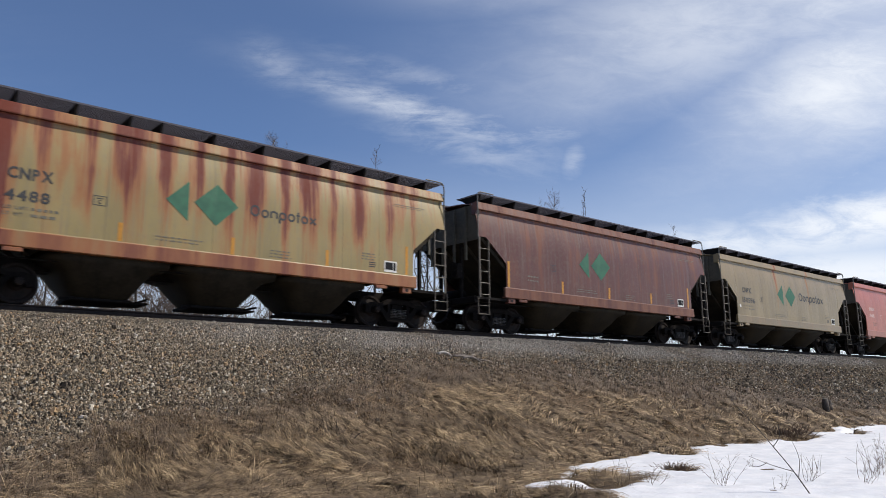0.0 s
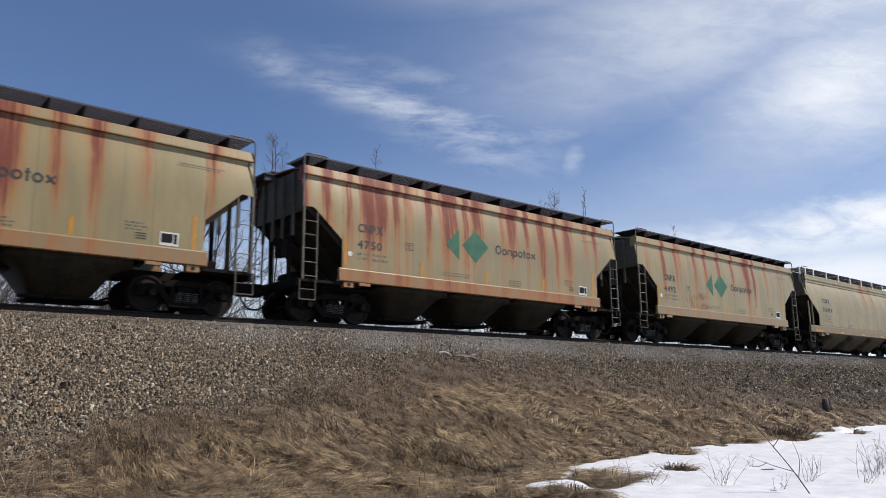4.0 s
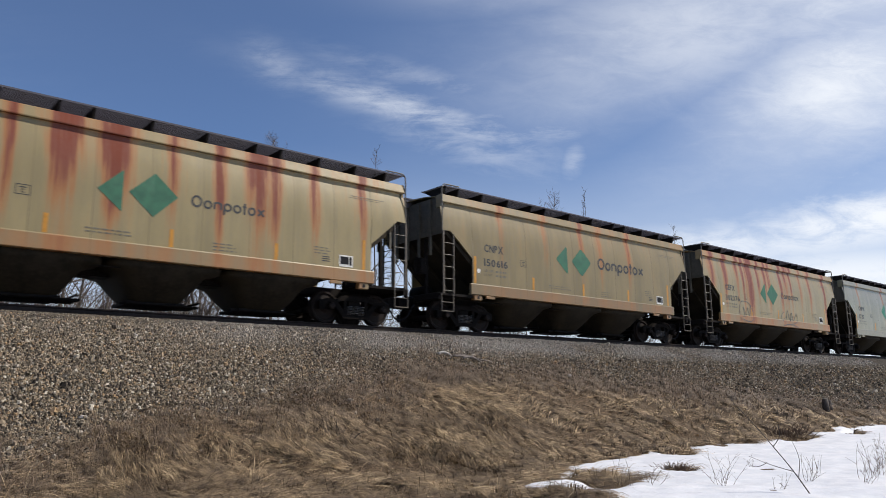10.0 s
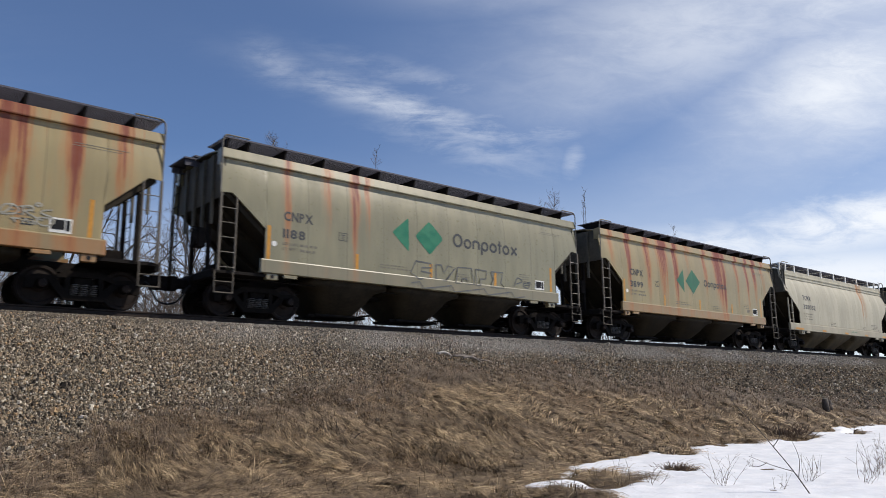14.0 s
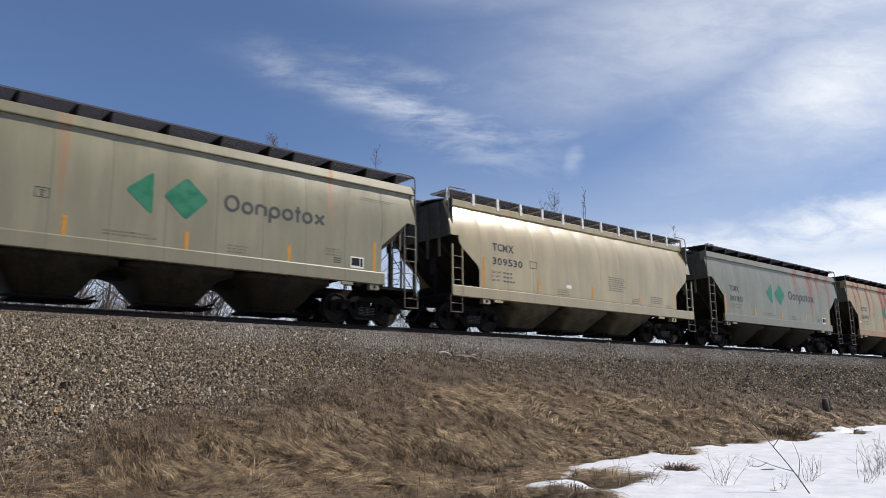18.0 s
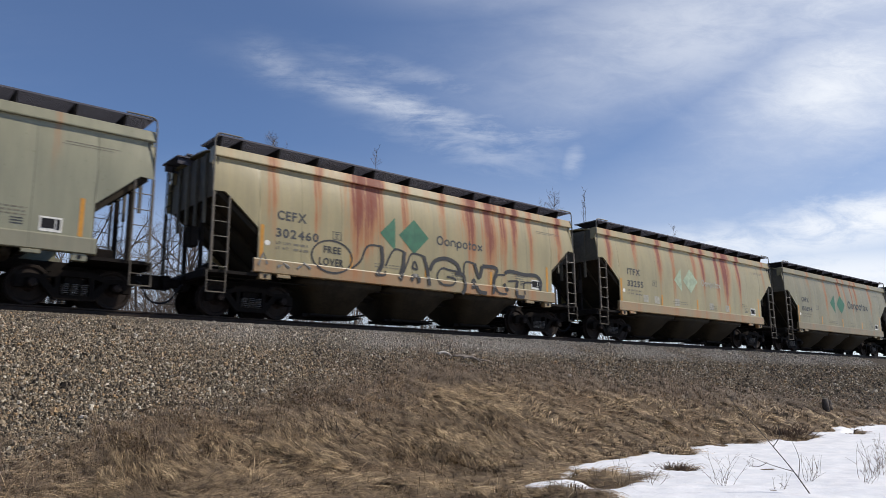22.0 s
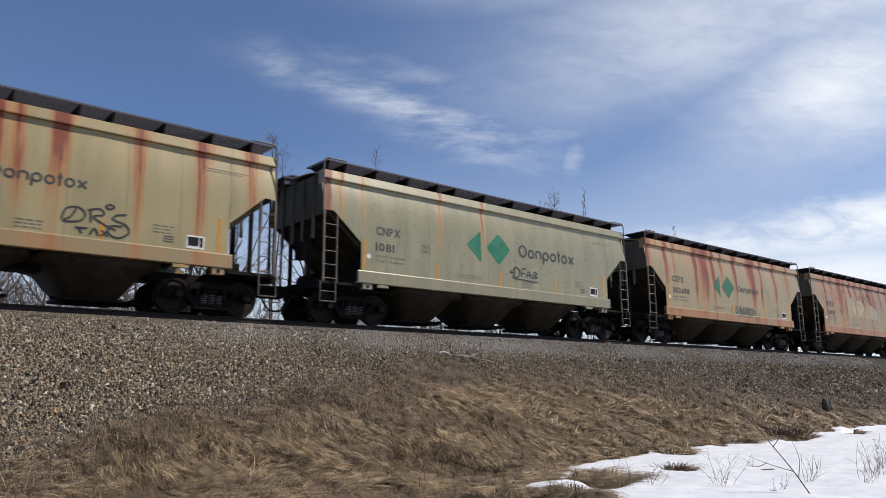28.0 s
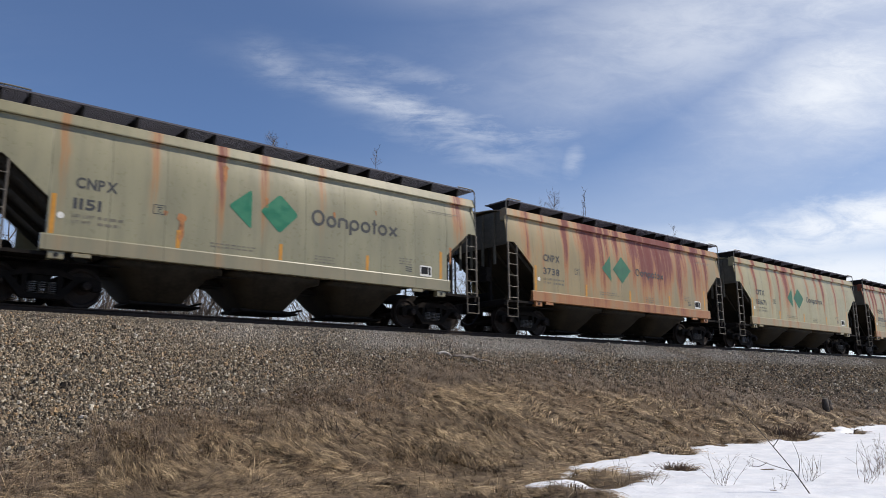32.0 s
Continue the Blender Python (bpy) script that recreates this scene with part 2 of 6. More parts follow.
# ---- mesh helpers ----
class Geo:
    """Collects vertices and faces for one mesh."""

    def __init__(self):
        self.v, self.f = [], []

    def add(self, verts, faces):
        k = len(self.v)
        self.v += [tuple(p) for p in verts]
        self.f += [tuple(i + k for i in f) for f in faces]
        return self

    def box(self, x0, x1, y0, y1, z0, z1, c=0.0):
        """A box, its long edges chamfered by c."""
        dims = (x1 - x0, y1 - y0, z1 - z0)
        if not c:
            v = [(x, y, z) for x in (x0, x1) for y in (y0, y1) for z in (z0, z1)]
            return self.add(v, [(0, 1, 3, 2), (4, 6, 7, 5), (0, 4, 5, 1), (2, 3, 7, 6), (0, 2, 6, 4), (1, 5, 7, 3)])
        k = dims.index(max(dims))
        lo, hi = [(x0, x1), (y0, y1), (z0, z1)][k]
        (a0, a1), (b0, b1) = [r for i, r in enumerate(((x0, x1), (y0, y1), (z0, z1))) if i != k]
        prof = [(a0 + c, b0), (a1 - c, b0), (a1, b0 + c), (a1, b1 - c), (a1 - c, b1), (a0 + c, b1), (a0, b1 - c), (a0, b0 + c)]
        return self.prism(prof, lo, hi, k)

    def prism(self, prof, lo, hi, axis=0):
        """A profile in the two other axes, drawn out along axis."""
        n = len(prof)

        def put(p, t):
            q = list(p)
            q.insert(axis, t)
            return tuple(q)
        v = [put(p, lo) for p in prof] + [put(p, hi) for p in prof]
        f = [(i, (i + 1) % n, n + (i + 1) % n, n + i) for i in range(n)]
        return self.add(v, f + [tuple(range(n))[::-1], tuple(range(n, 2 * n))])

    def tube(self, pts, r, n=6, r1=None, cap=True):
        pts = [Vector(p) for p in pts]
        m = len(pts)
        rings = []
        for i, p in enumerate(pts):
            d = (pts[min(i + 1, m - 1)] - pts[max(i - 1, 0)]).normalized()
            a = d.cross(Vector((0.31, 0.12, 0.94)) if abs(d.z) < 0.9 else Vector((1, 0.1, 0))).normalized()
            b = d.cross(a)
            rr = r if r1 is None else r + (r1 - r) * i / (m - 1)
            rings.append([p + (a * math.cos(2 * math.pi * k / n) + b * math.sin(2 * math.pi * k / n)) * rr for k in range(n)])
        v = [q for ring in rings for q in ring]
        f = [(i * n + k, i * n + (k + 1) % n, (i + 1) * n + (k + 1) % n, (i + 1) * n + k) for i in range(m - 1) for k in range(n)]
        if cap:
            f += [tuple(range(n))[::-1], tuple(range((m - 1) * n, m * n))]
        return self.add(v, f)

    def lathe(self, prof, centre, axis=1, n=24):
        """prof: (radius, along) pairs turned about an axis through centre."""
        v = []
        for r, t in prof:
            for k in range(n):
                a = 2 * math.pi * k / n
                q = [r * math.cos(a), r * math.sin(a)]
                q.insert(axis, t)
                v.append((q[0] + centre[0], q[1] + centre[1], q[2] + centre[2]))
        m = len(prof)
        f = [(i * n + k, i * n + (k + 1) % n, (i + 1) * n + (k + 1) % n, (i + 1) * n + k) for i in range(m - 1) for k in range(n)]
        return self.add(v, f + [tuple(range(n))[::-1], tuple(range((m - 1) * n, m * n))])

    def mirrored(self, axis=1):
        g = Geo()
        g.v = [tuple(-c if i == axis else c for i, c in enumerate(p)) for p in self.v]
        g.f = [f[::-1] for f in self.f]
        return g

    def mesh(self, name, mat, smooth=False, fix=True):
        me = bpy.data.meshes.new(name)
        me.from_pydata(self.v, [], self.f)
        if fix and len(self.f) < 6000:
            bm = bmesh.new()
            bm.from_mesh(me)
            bmesh.ops.recalc_face_normals(bm, faces=bm.faces)
            bm.to_mesh(me)
            bm.free()
        if smooth:
            me.shade_smooth()
        me.materials.append(mat)
        return me


def part(name, geo, mat, parent, label="", smooth=False, fix=True):
    """Links a mesh as one part under a thing or a part."""
    me = geo.mesh(name, mat, smooth, fix) if isinstance(geo, Geo) else geo
    ob = new(name, me)
    ob.parent = parent
    if label:
        tagged(ob, label)
    return ob


def thing(name, label, category, at=(0, 0, 0), group="", kind=""):
    ob = new(name)
    ob.location = at
    return tagged(ob, label, category, group, kind)


def ribbon(geo, pts, width, lift):
    """A flat painted stroke along (x, z) points; lift gives y on the surface."""
    k = len(geo.v)
    m = len(pts)
    for i, (x, z) in enumerate(pts):
        ax, az = pts[max(i - 1, 0)]
        bx, bz = pts[min(i + 1, m - 1)]
        l = math.hypot(bx - ax, bz - az) or 1.0
        nx, nz = -(bz - az) / l * width / 2, (bx - ax) / l * width / 2
        for s in (-1, 1):
            px, pz = x + s * nx, z + s * nz
            geo.v.append((px, lift(px, pz), pz))
    geo.f += [(k + 2 * i, k + 2 * i + 1, k + 2 * i + 3, k + 2 * i + 2) for i in range(m - 1)]


def spline(pts, n=8, closed=False):
    """Smooth points through the given ones."""
    out, m = [], len(pts)
    for i in range(m if closed else m - 1):
        p = [pts[(i + k) % m] if closed else pts[min(max(i + k, 0), m - 1)] for k in (-1, 0, 1, 2)]
        for j in range(n):
            t = j / n
            out.append(tuple(0.5 * (2 * b + (c - a) * t + (2 * a - 5 * b + 4 * c - d) * t * t + (3 * b - a - 3 * c + d) * t ** 3)
                             for a, b, c, d in zip(*p)))
    out.append(pts[0] if closed else pts[-1])
    return out


# ---- lettering: text meshes are made first, while the scene is small ----
def text_shape(words, heavy=0.0):
    """The built-in font's letters as a flat mesh: points and faces, scaled to a height of 1 for capitals."""
    cu = bpy.data.curves.new("text", "FONT")
    cu.body, cu.size, cu.offset = words, 1.0, heavy
    cu.resolution_u = 3
    cu.space_character = 1.08
    ob = bpy.data.objects.new("text", cu)
    scene.collection.objects.link(ob)
    me = bpy.data.meshes.new_from_object(ob.evaluated_get(bpy.context.evaluated_depsgraph_get()))
    pts = np.array([v.co[:2] for v in me.vertices])
    faces = [tuple(p.vertices) for p in me.polygons]
    bpy.data.objects.remove(ob)
    bpy.data.meshes.remove(me)
    lo, hi = pts.min(0), pts.max(0)
    return (pts - lo) / (hi[1] - lo[1]), faces


FONT = {}
for ch in "ABCDEFGHILMNOPRTUVWX0123456789":
    FONT[ch] = text_shape(ch, 0.026)


def lettering(words, x0, x1, z0, z1, lift):
    """Words between x0 and x1, standing on z0."""
    g = Geo()
    h = z1 - z0
    widths = [FONT[c][0][:, 0].max() * h if c != " " else 0.5 * h for c in words]
    gap = 0.14 * h
    k = (x1 - x0) / (sum(widths) + gap * (len(words) - 1))
    x = x0
    for c, w in zip(words, widths):
        if c != " ":
            pts, faces = FONT[c]
            g.add([(x + p[0] * h * k, lift(x + p[0] * h * k, z0 + p[1] * h), z0 + p[1] * h) for p in pts], faces)
        x += (w + gap) * k
    return g


def patch(geo, x0, x1, z0, z1, lift):
    """A flat painted rectangle on the surface."""
    n = max(1, int((x1 - x0) / 0.3))
    k = len(geo.v)
    for i in range(n + 1):
        x = x0 + (x1 - x0) * i / n
        geo.v += [(x, lift(x, z0), z0), (x, lift(x, z1), z1)]
    geo.f += [(k + 2 * i, k + 2 * i + 2, k + 2 * i + 3, k + 2 * i + 1) for i in range(n)]
    return geo


def rounded(pts, r, n=4):
    """A polygon with rounded corners."""
    out, m = [], len(pts)
    for i in range(m):
        a, b, c = (Vector(pts[(i + k) % m]) for k in (-1, 0, 1))
        p, q = b + (a - b).normalized() * r, b + (c - b).normalized() * r
        for j in range(n + 1):
            t = j / n
            out.append(tuple(p * (1 - t) ** 2 + b * 2 * t * (1 - t) + q * t * t))
    return out


# ---- the hopper cars: one master of each type, then copies ----
HALF = 7.05
PITCH_M = 15.57
TYPES = {
    "ridge": dict(top=3.95, y_mid=-1.625, bend=2.85, lean=0.125, notch=((5.76, 1.42), (5.765, 2.30), (6.72, 3.12), (7.05, 3.10)), sill=5.86, sill_z=(1.12, 1.47)),
    "step": dict(top=3.82, y_mid=-1.60, bend=2.20, lean=0.27, notch=((5.70, 1.40), (5.71, 1.98), (5.78, 2.14), (6.55, 2.74), (6.68, 2.86), (6.80, 3.05), (7.05, 3.10)), sill=7.06, sill_z=(1.03, 1.38)),
    "post": dict(top=4.10, y_mid=-1.60, bend=2.80, lean=0.345, notch=((5.80, 1.40), (5.81, 1.95), (5.90, 2.12), (6.55, 2.62), (6.70, 2.80), (6.72, 3.02), (7.05, 3.02)), sill=7.0, sill_z=(1.02, 1.36)),
}


def surface(kind):
    """y of the near side sheet at (x, z), with its slightly bellied panels."""
    k = TYPES[kind]
    belly, power = {"ridge": (0.009, 2), "step": (0.013, 3), "post": (0.013, 2)}[kind]

    def y(x, z):
        t = max(0.0, (z - k["bend"]) / (k["top"] - k["bend"]))
        low = max(0.0, (1.9 - z) / 0.5)
        return k["y_mid"] + k["lean"] * t ** power + 0.012 * low * low - belly * abs(math.sin(math.pi * (x + 0.64) / 1.28)) ** 0.6 + 0.004 * math.sin(2.1 * x + 1.3 * z)
    return y


def decal_lift(kind):
    y = surface(kind)
    return lambda x, z: (y(x, z) if z > TYPES[kind]["sill_z"][1] else -1.665) - 0.006


def side_sheet(kind):
    k = TYPES[kind]
    y = surface(kind)
    cols = sorted(set([round(i * 0.1, 3) for i in range(-70, 71)] + [s * a for a, _ in k["notch"] for s in (-1, 1)]))
    na, nz = zip(*k["notch"])
    rows = 12
    g = Geo()
    for inner in (0.0, 0.03):
        for x in cols:
            zb = float(np.interp(abs(x), na, nz))
            for r in range(rows + 1):
                z = zb + (k["top"] - zb) * r / rows
                g.v.append((x, y(x, z) + inner, z))
    m, n = rows + 1, len(cols)
    for i in range(n - 1):
        for r in range(rows):
            a = i * m + r
            g.f.append((a, a + m, a + m + 1, a + 1))
            g.f.append(tuple(n * m + q for q in (a, a + 1, a + m + 1, a + m)))
    # the cut edges have points of their own, so that shading breaks there
    rims = [(i * m + r, i * m + r + n * m, (i + 1) * m + r + n * m, (i + 1) * m + r) for i in range(n - 1) for r in (0, rows)]
    rims += [(i * m + r, i * m + r + 1, i * m + r + 1 + n * m, i * m + r + n * m) for i in (0, n - 1) for r in range(rows)]
    for f in rims:
        g.add([g.v[q] for q in f], [(0, 1, 2, 3)])
    return g


def ladder(x_end, x_in, y, z0, z1, rungs, mat, parent):
    """A broad stile at the car's corner, a narrow one beside it, round rungs, and a stirrup step hung below."""
    out = 1 if x_end > 0 else -1
    g = Geo().box(min(x_end, x_end - out * 0.065), max(x_end, x_end - out * 0.065), y - 0.03, y + 0.03, z0, z1, 0.008)
    g.box(x_in - 0.022, x_in + 0.022, y - 0.03, y + 0.03, z0, z1 - 0.06, 0.008)
    st = part("ladder", g, mat, parent)
    rung = Geo().tube([(x_end, y - 0.02, 0), (x_in, y - 0.02, 0)], 0.012, 6).mesh("rung", GREY_PAINT)
    for z in rungs:
        part("rung", rung, GREY_PAINT, st).location.z = z
    xa, xb = x_end + out * 0.05, x_in + out * 0.02
    step = Geo()
    for x in (xa, xb):
        step.box(x - 0.014, x + 0.014, y - 0.02, y + 0.02, 0.50, 1.06, 0.005)
    step.box(min(xa, xb), max(xa, xb), y - 0.03, y + 0.03, 0.495, 0.525, 0.006)
    part("sill_step", step, LADDER, parent)
    part("step_rung", Geo().tube([(xa, y, 0.79), (xb, y, 0.79)], 0.012, 6), LADDER, parent)


def build_truck(parent, x):
    """A three-piece freight truck: bolster, two side frames with springs, two wheelsets."""
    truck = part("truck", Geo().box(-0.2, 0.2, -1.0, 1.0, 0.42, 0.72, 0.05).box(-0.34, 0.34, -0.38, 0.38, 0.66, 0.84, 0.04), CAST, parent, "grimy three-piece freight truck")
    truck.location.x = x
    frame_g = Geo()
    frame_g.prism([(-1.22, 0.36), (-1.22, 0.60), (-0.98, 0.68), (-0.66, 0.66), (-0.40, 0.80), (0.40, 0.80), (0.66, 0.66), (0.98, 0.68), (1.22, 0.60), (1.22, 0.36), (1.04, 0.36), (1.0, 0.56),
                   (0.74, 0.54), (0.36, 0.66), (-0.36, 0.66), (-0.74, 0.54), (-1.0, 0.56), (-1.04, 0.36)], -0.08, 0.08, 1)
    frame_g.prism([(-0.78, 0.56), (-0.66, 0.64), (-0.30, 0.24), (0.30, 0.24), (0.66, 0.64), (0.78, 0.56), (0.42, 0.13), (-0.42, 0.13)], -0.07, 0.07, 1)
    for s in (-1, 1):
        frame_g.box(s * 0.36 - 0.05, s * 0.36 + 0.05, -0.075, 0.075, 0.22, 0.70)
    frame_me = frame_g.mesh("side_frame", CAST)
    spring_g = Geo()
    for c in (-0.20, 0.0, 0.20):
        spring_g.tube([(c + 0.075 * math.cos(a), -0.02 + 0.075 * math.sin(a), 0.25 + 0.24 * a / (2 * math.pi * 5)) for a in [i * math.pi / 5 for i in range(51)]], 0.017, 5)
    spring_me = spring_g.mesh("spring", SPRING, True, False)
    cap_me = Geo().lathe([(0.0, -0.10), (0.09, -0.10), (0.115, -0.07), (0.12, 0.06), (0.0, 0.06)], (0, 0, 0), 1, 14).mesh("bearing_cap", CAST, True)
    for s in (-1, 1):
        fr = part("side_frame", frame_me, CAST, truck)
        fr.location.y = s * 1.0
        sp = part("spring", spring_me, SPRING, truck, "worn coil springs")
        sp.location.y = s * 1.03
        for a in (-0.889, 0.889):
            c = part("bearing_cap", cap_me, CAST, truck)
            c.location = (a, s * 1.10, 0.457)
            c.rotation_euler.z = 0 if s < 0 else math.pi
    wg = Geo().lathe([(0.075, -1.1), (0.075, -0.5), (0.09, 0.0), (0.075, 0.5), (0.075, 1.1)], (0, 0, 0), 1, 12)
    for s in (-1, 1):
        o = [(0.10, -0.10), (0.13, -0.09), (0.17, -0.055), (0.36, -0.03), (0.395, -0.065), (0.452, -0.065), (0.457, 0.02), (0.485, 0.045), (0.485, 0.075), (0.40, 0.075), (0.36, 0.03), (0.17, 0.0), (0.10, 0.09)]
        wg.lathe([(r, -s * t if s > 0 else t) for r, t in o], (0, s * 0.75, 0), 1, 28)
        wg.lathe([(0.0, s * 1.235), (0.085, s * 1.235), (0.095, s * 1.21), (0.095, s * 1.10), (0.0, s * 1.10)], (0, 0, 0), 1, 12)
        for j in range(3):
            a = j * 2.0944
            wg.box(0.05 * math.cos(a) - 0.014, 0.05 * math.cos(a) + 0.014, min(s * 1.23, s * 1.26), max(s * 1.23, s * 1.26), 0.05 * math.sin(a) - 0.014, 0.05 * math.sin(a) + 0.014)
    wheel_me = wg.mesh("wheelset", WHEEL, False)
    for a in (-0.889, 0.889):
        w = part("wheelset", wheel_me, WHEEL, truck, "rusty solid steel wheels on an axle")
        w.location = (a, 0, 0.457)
    return truck


def build_master(kind):
    k = TYPES[kind]
    car = thing("hopper_car", "covered hopper car", "railway car")
    P = GREY_PAINT  # painted parts take their car's own paint later
    sheet = side_sheet(kind)
    for g, nm in ((sheet, "side_sheet"), (sheet.mirrored(1), "side_sheet")):
        part(nm, g, P, car, smooth=True, fix=False)
    zs0, zs1 = k["sill_z"]
    L = k["sill"]
    sill = Geo().prism([(-1.56, zs1 + 0.02), (-1.65, zs1 + 0.02), (-1.66, zs1 - 0.01), (-1.66, zs0 + 0.02), (-1.64, zs0), (-1.50, zs0), (-1.50, zs0 + 0.05), (-1.56, zs0 + 0.06)], -L, L)
    for g in (sill, sill.mirrored(1)):
        part("side_sill", g, P, car)
    top = k["top"]
    if kind == "ridge":
        chord = Geo().prism([(-1.28, 3.90), (-1.505, 3.90), (-1.505, 4.05), (-1.592, 4.05), (-1.60, 4.075), (-1.55, 4.31), (-1.515, 4.33), (-1.28, 4.30)], -HALF + 0.02, HALF - 0.02)
    elif kind == "step":
        chord = Geo().prism([(-1.27, 3.79), (-1.31, 3.81), (-1.375, 3.83), (-1.375, 3.90), (-1.33, 3.92), (-1.33, 3.99), (-1.37, 4.00), (-1.37, 4.07), (-1.335, 4.09), (-1.335, 4.24), (-1.29, 4.27), (-1.24, 4.24)], -HALF, HALF)
    else:
        chord = Geo().prism([(-1.22, 4.07), (-1.25, 4.085), (-1.335, 4.095), (-1.335, 4.29), (-1.31, 4.32), (-1.22, 4.30)], -HALF, HALF)
    for g in (chord, chord.mirrored(1)):
        part("top_chord", g, P, car)
    roof = Geo()
    ys = [-1.33 + i * 0.19 for i in range(15)]
    prof = [(y, 4.26 + 0.16 * (1 - (y / 1.4) ** 2)) for y in ys]
    roof.prism(prof + [(y, z - 0.03) for y, z in prof[::-1]], -HALF + 0.03, HALF - 0.03)
    part("roof", roof, P, car)
    hatch = Geo().prism([(-0.50, 4.36), (-0.50, 4.54), (-0.42, 4.58), (0.42, 4.58), (0.50, 4.54), (0.50, 4.36)], -1.58, 1.58).mesh("hatch_cover", GREY_PAINT)
    for x in (-4.8, -1.6, 1.6, 4.8):
        part("hatch_cover", hatch, GREY_PAINT, car).location.x = x
    # ends: vertical end sheet, sloping floor sheet, posts
    for s in (-1, 1):
        e = Geo().box(min(s * 6.90, s * 6.93), max(s * 6.90, s * 6.93), -1.53, 1.53, 3.05, 4.28)
        for y in (-0.9, -0.3, 0.3, 0.9):
            e.box(min(s * 6.93, s * 7.0), max(s * 6.93, s * 7.0), y - 0.04, y + 0.04, 2.40, 4.26)
        part("end_sheet", e, END_SHADE, car)
        sl = Geo()
        a, b = (s * 6.90, 3.24), (s * 4.45, 1.14)
        sl.add([(a[0], -1.55, a[1]), (a[0], 1.55, a[1]), (b[0], 1.55, b[1]), (b[0], -1.55, b[1]),
                (a[0], -1.55, a[1] + 0.04), (a[0], 1.55, a[1] + 0.04), (b[0], 1.55, b[1] + 0.04), (b[0], -1.55, b[1] + 0.04)],
               [(0, 1, 2, 3), (7, 6, 5, 4), (0, 4, 5, 1), (2, 6, 7, 3), (1, 5, 6, 2), (0, 3, 7, 4)])
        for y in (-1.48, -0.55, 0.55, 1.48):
            part("slope_rib", Geo().prism([(a[0], a[1]), (b[0], b[1]), (b[0] + s * 0.13, b[1] - 0.02), (a[0], a[1] - 0.16)], y - 0.04, y + 0.04, 1), GRIME_SHADE, car)
        part("slope_sheet", sl, GRIME_SHADE, car)
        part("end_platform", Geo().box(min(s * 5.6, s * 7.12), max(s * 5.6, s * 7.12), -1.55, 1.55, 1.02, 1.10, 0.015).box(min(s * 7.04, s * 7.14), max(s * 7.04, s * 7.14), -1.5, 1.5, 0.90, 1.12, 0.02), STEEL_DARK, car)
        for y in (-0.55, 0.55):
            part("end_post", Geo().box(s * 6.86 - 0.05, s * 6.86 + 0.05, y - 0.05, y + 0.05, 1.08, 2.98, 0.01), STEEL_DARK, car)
        # grab irons up the end
        gi = Geo().tube([(s * 7.16, 0.95, 1.05), (s * 7.16, 0.95, 4.3)], 0.016).tube([(s * 7.16, 1.40, 1.05), (s * 7.16, 1.40, 4.3)], 0.016)
        for i in range(8):
            gi.tube([(s * 7.16, 0.95, 1.3 + i * 0.38), (s * 7.16, 1.40, 1.3 + i * 0.38)], 0.012)
        part("end_ladder", gi, STEEL_DARK, car)
        # roof end grab rail at both corners
        for y in ((-1.60, 1.60) if kind == "ridge" else (-1.47, 1.47)):
            rail = Geo().tube(spline([(s * 7.04, y, 3.05), (s * 7.04, y, 4.0), (s * 7.04, y, 4.48), (s * 6.97, y, 4.63), (s * 6.8, y, 4.655), (s * 6.30, y, 4.655)], 4), 0.022, 6)
            part("corner_rail", rail, GREY_PAINT, car)
        # roof end platform
        part("end_running_board", Geo().box(min(s * 6.55, s * 7.35), max(s * 6.55, s * 7.35), 0.2, 1.35, 4.40, 4.44, 0.01).box(min(s * 6.8, s * 7.3), max(s * 6.8, s * 7.3), 0.25, 0.31, 4.22, 4.40).box(min(s * 6.8, s * 7.3), max(s * 6.8, s * 7.3), 1.2, 1.26, 4.22, 4.40), GRATE, car)
        # coupler and hose
        cp = Geo().box(min(s * 6.9, s * 7.5), max(s * 6.9, s * 7.5), -0.12, 0.12, 0.74, 0.98, 0.03)
        cp.prism([(s * 7.45, -0.14), (s * 7.45, 0.16), (s * 7.66, 0.19), (s * 7.80, 0.10), (s * 7.78, 0.02), (s * 7.66, 0.03), (s * 7.62, -0.10)], 0.68, 1.04, 2)
        cp.box(min(s * 7.0, s * 7.2), max(s * 7.0, s * 7.2), -0.3, 0.3, 0.66, 1.06, 0.03)
        part("coupler", cp, CAST, car, "dark cast steel knuckle coupler")
        hose = [(s * 7.20, -0.34, 0.80), (s * 7.30, -0.36, 0.72), (s * 7.42, -0.36, 0.50), (s * 7.58, -0.34, 0.33), (s * 7.785, -0.32, 0.28)]
        part("air_hose", Geo().tube(spline(hose, 5), 0.026, 6), BLACK, car)
    # running boards and their brackets
    wedge = (-6.88, -6.30, -5.21, -3.99, -2.78, -2.04, -0.69, 0.69, 2.04, 2.78, 3.99, 5.21, 6.30) if kind == "ridge" else ((-7.0, -6.3, -5.28, -3.58, -1.9, -0.2, 1.48, 3.2, 4.92, 5.95, 6.8) if kind == "step" else tuple(-6.95 + i * 1.158 for i in range(13)))
    board = Geo()
    y0, y1, zb = (-1.59, -0.48, 4.60) if kind == "ridge" else (-1.31, -0.48, 4.60)
    for i in range(25):
        y = y0 + (y1 - y0) * i / 24
        board.box(-6.98, 6.98, y - 0.004, y + 0.004, zb - 0.0075, zb + 0.0075)
    for i in range(279):
        x = -6.98 + i * 0.05
        board.box(x, x + 0.018, y0, y1, zb - 0.005, zb + 0.005)
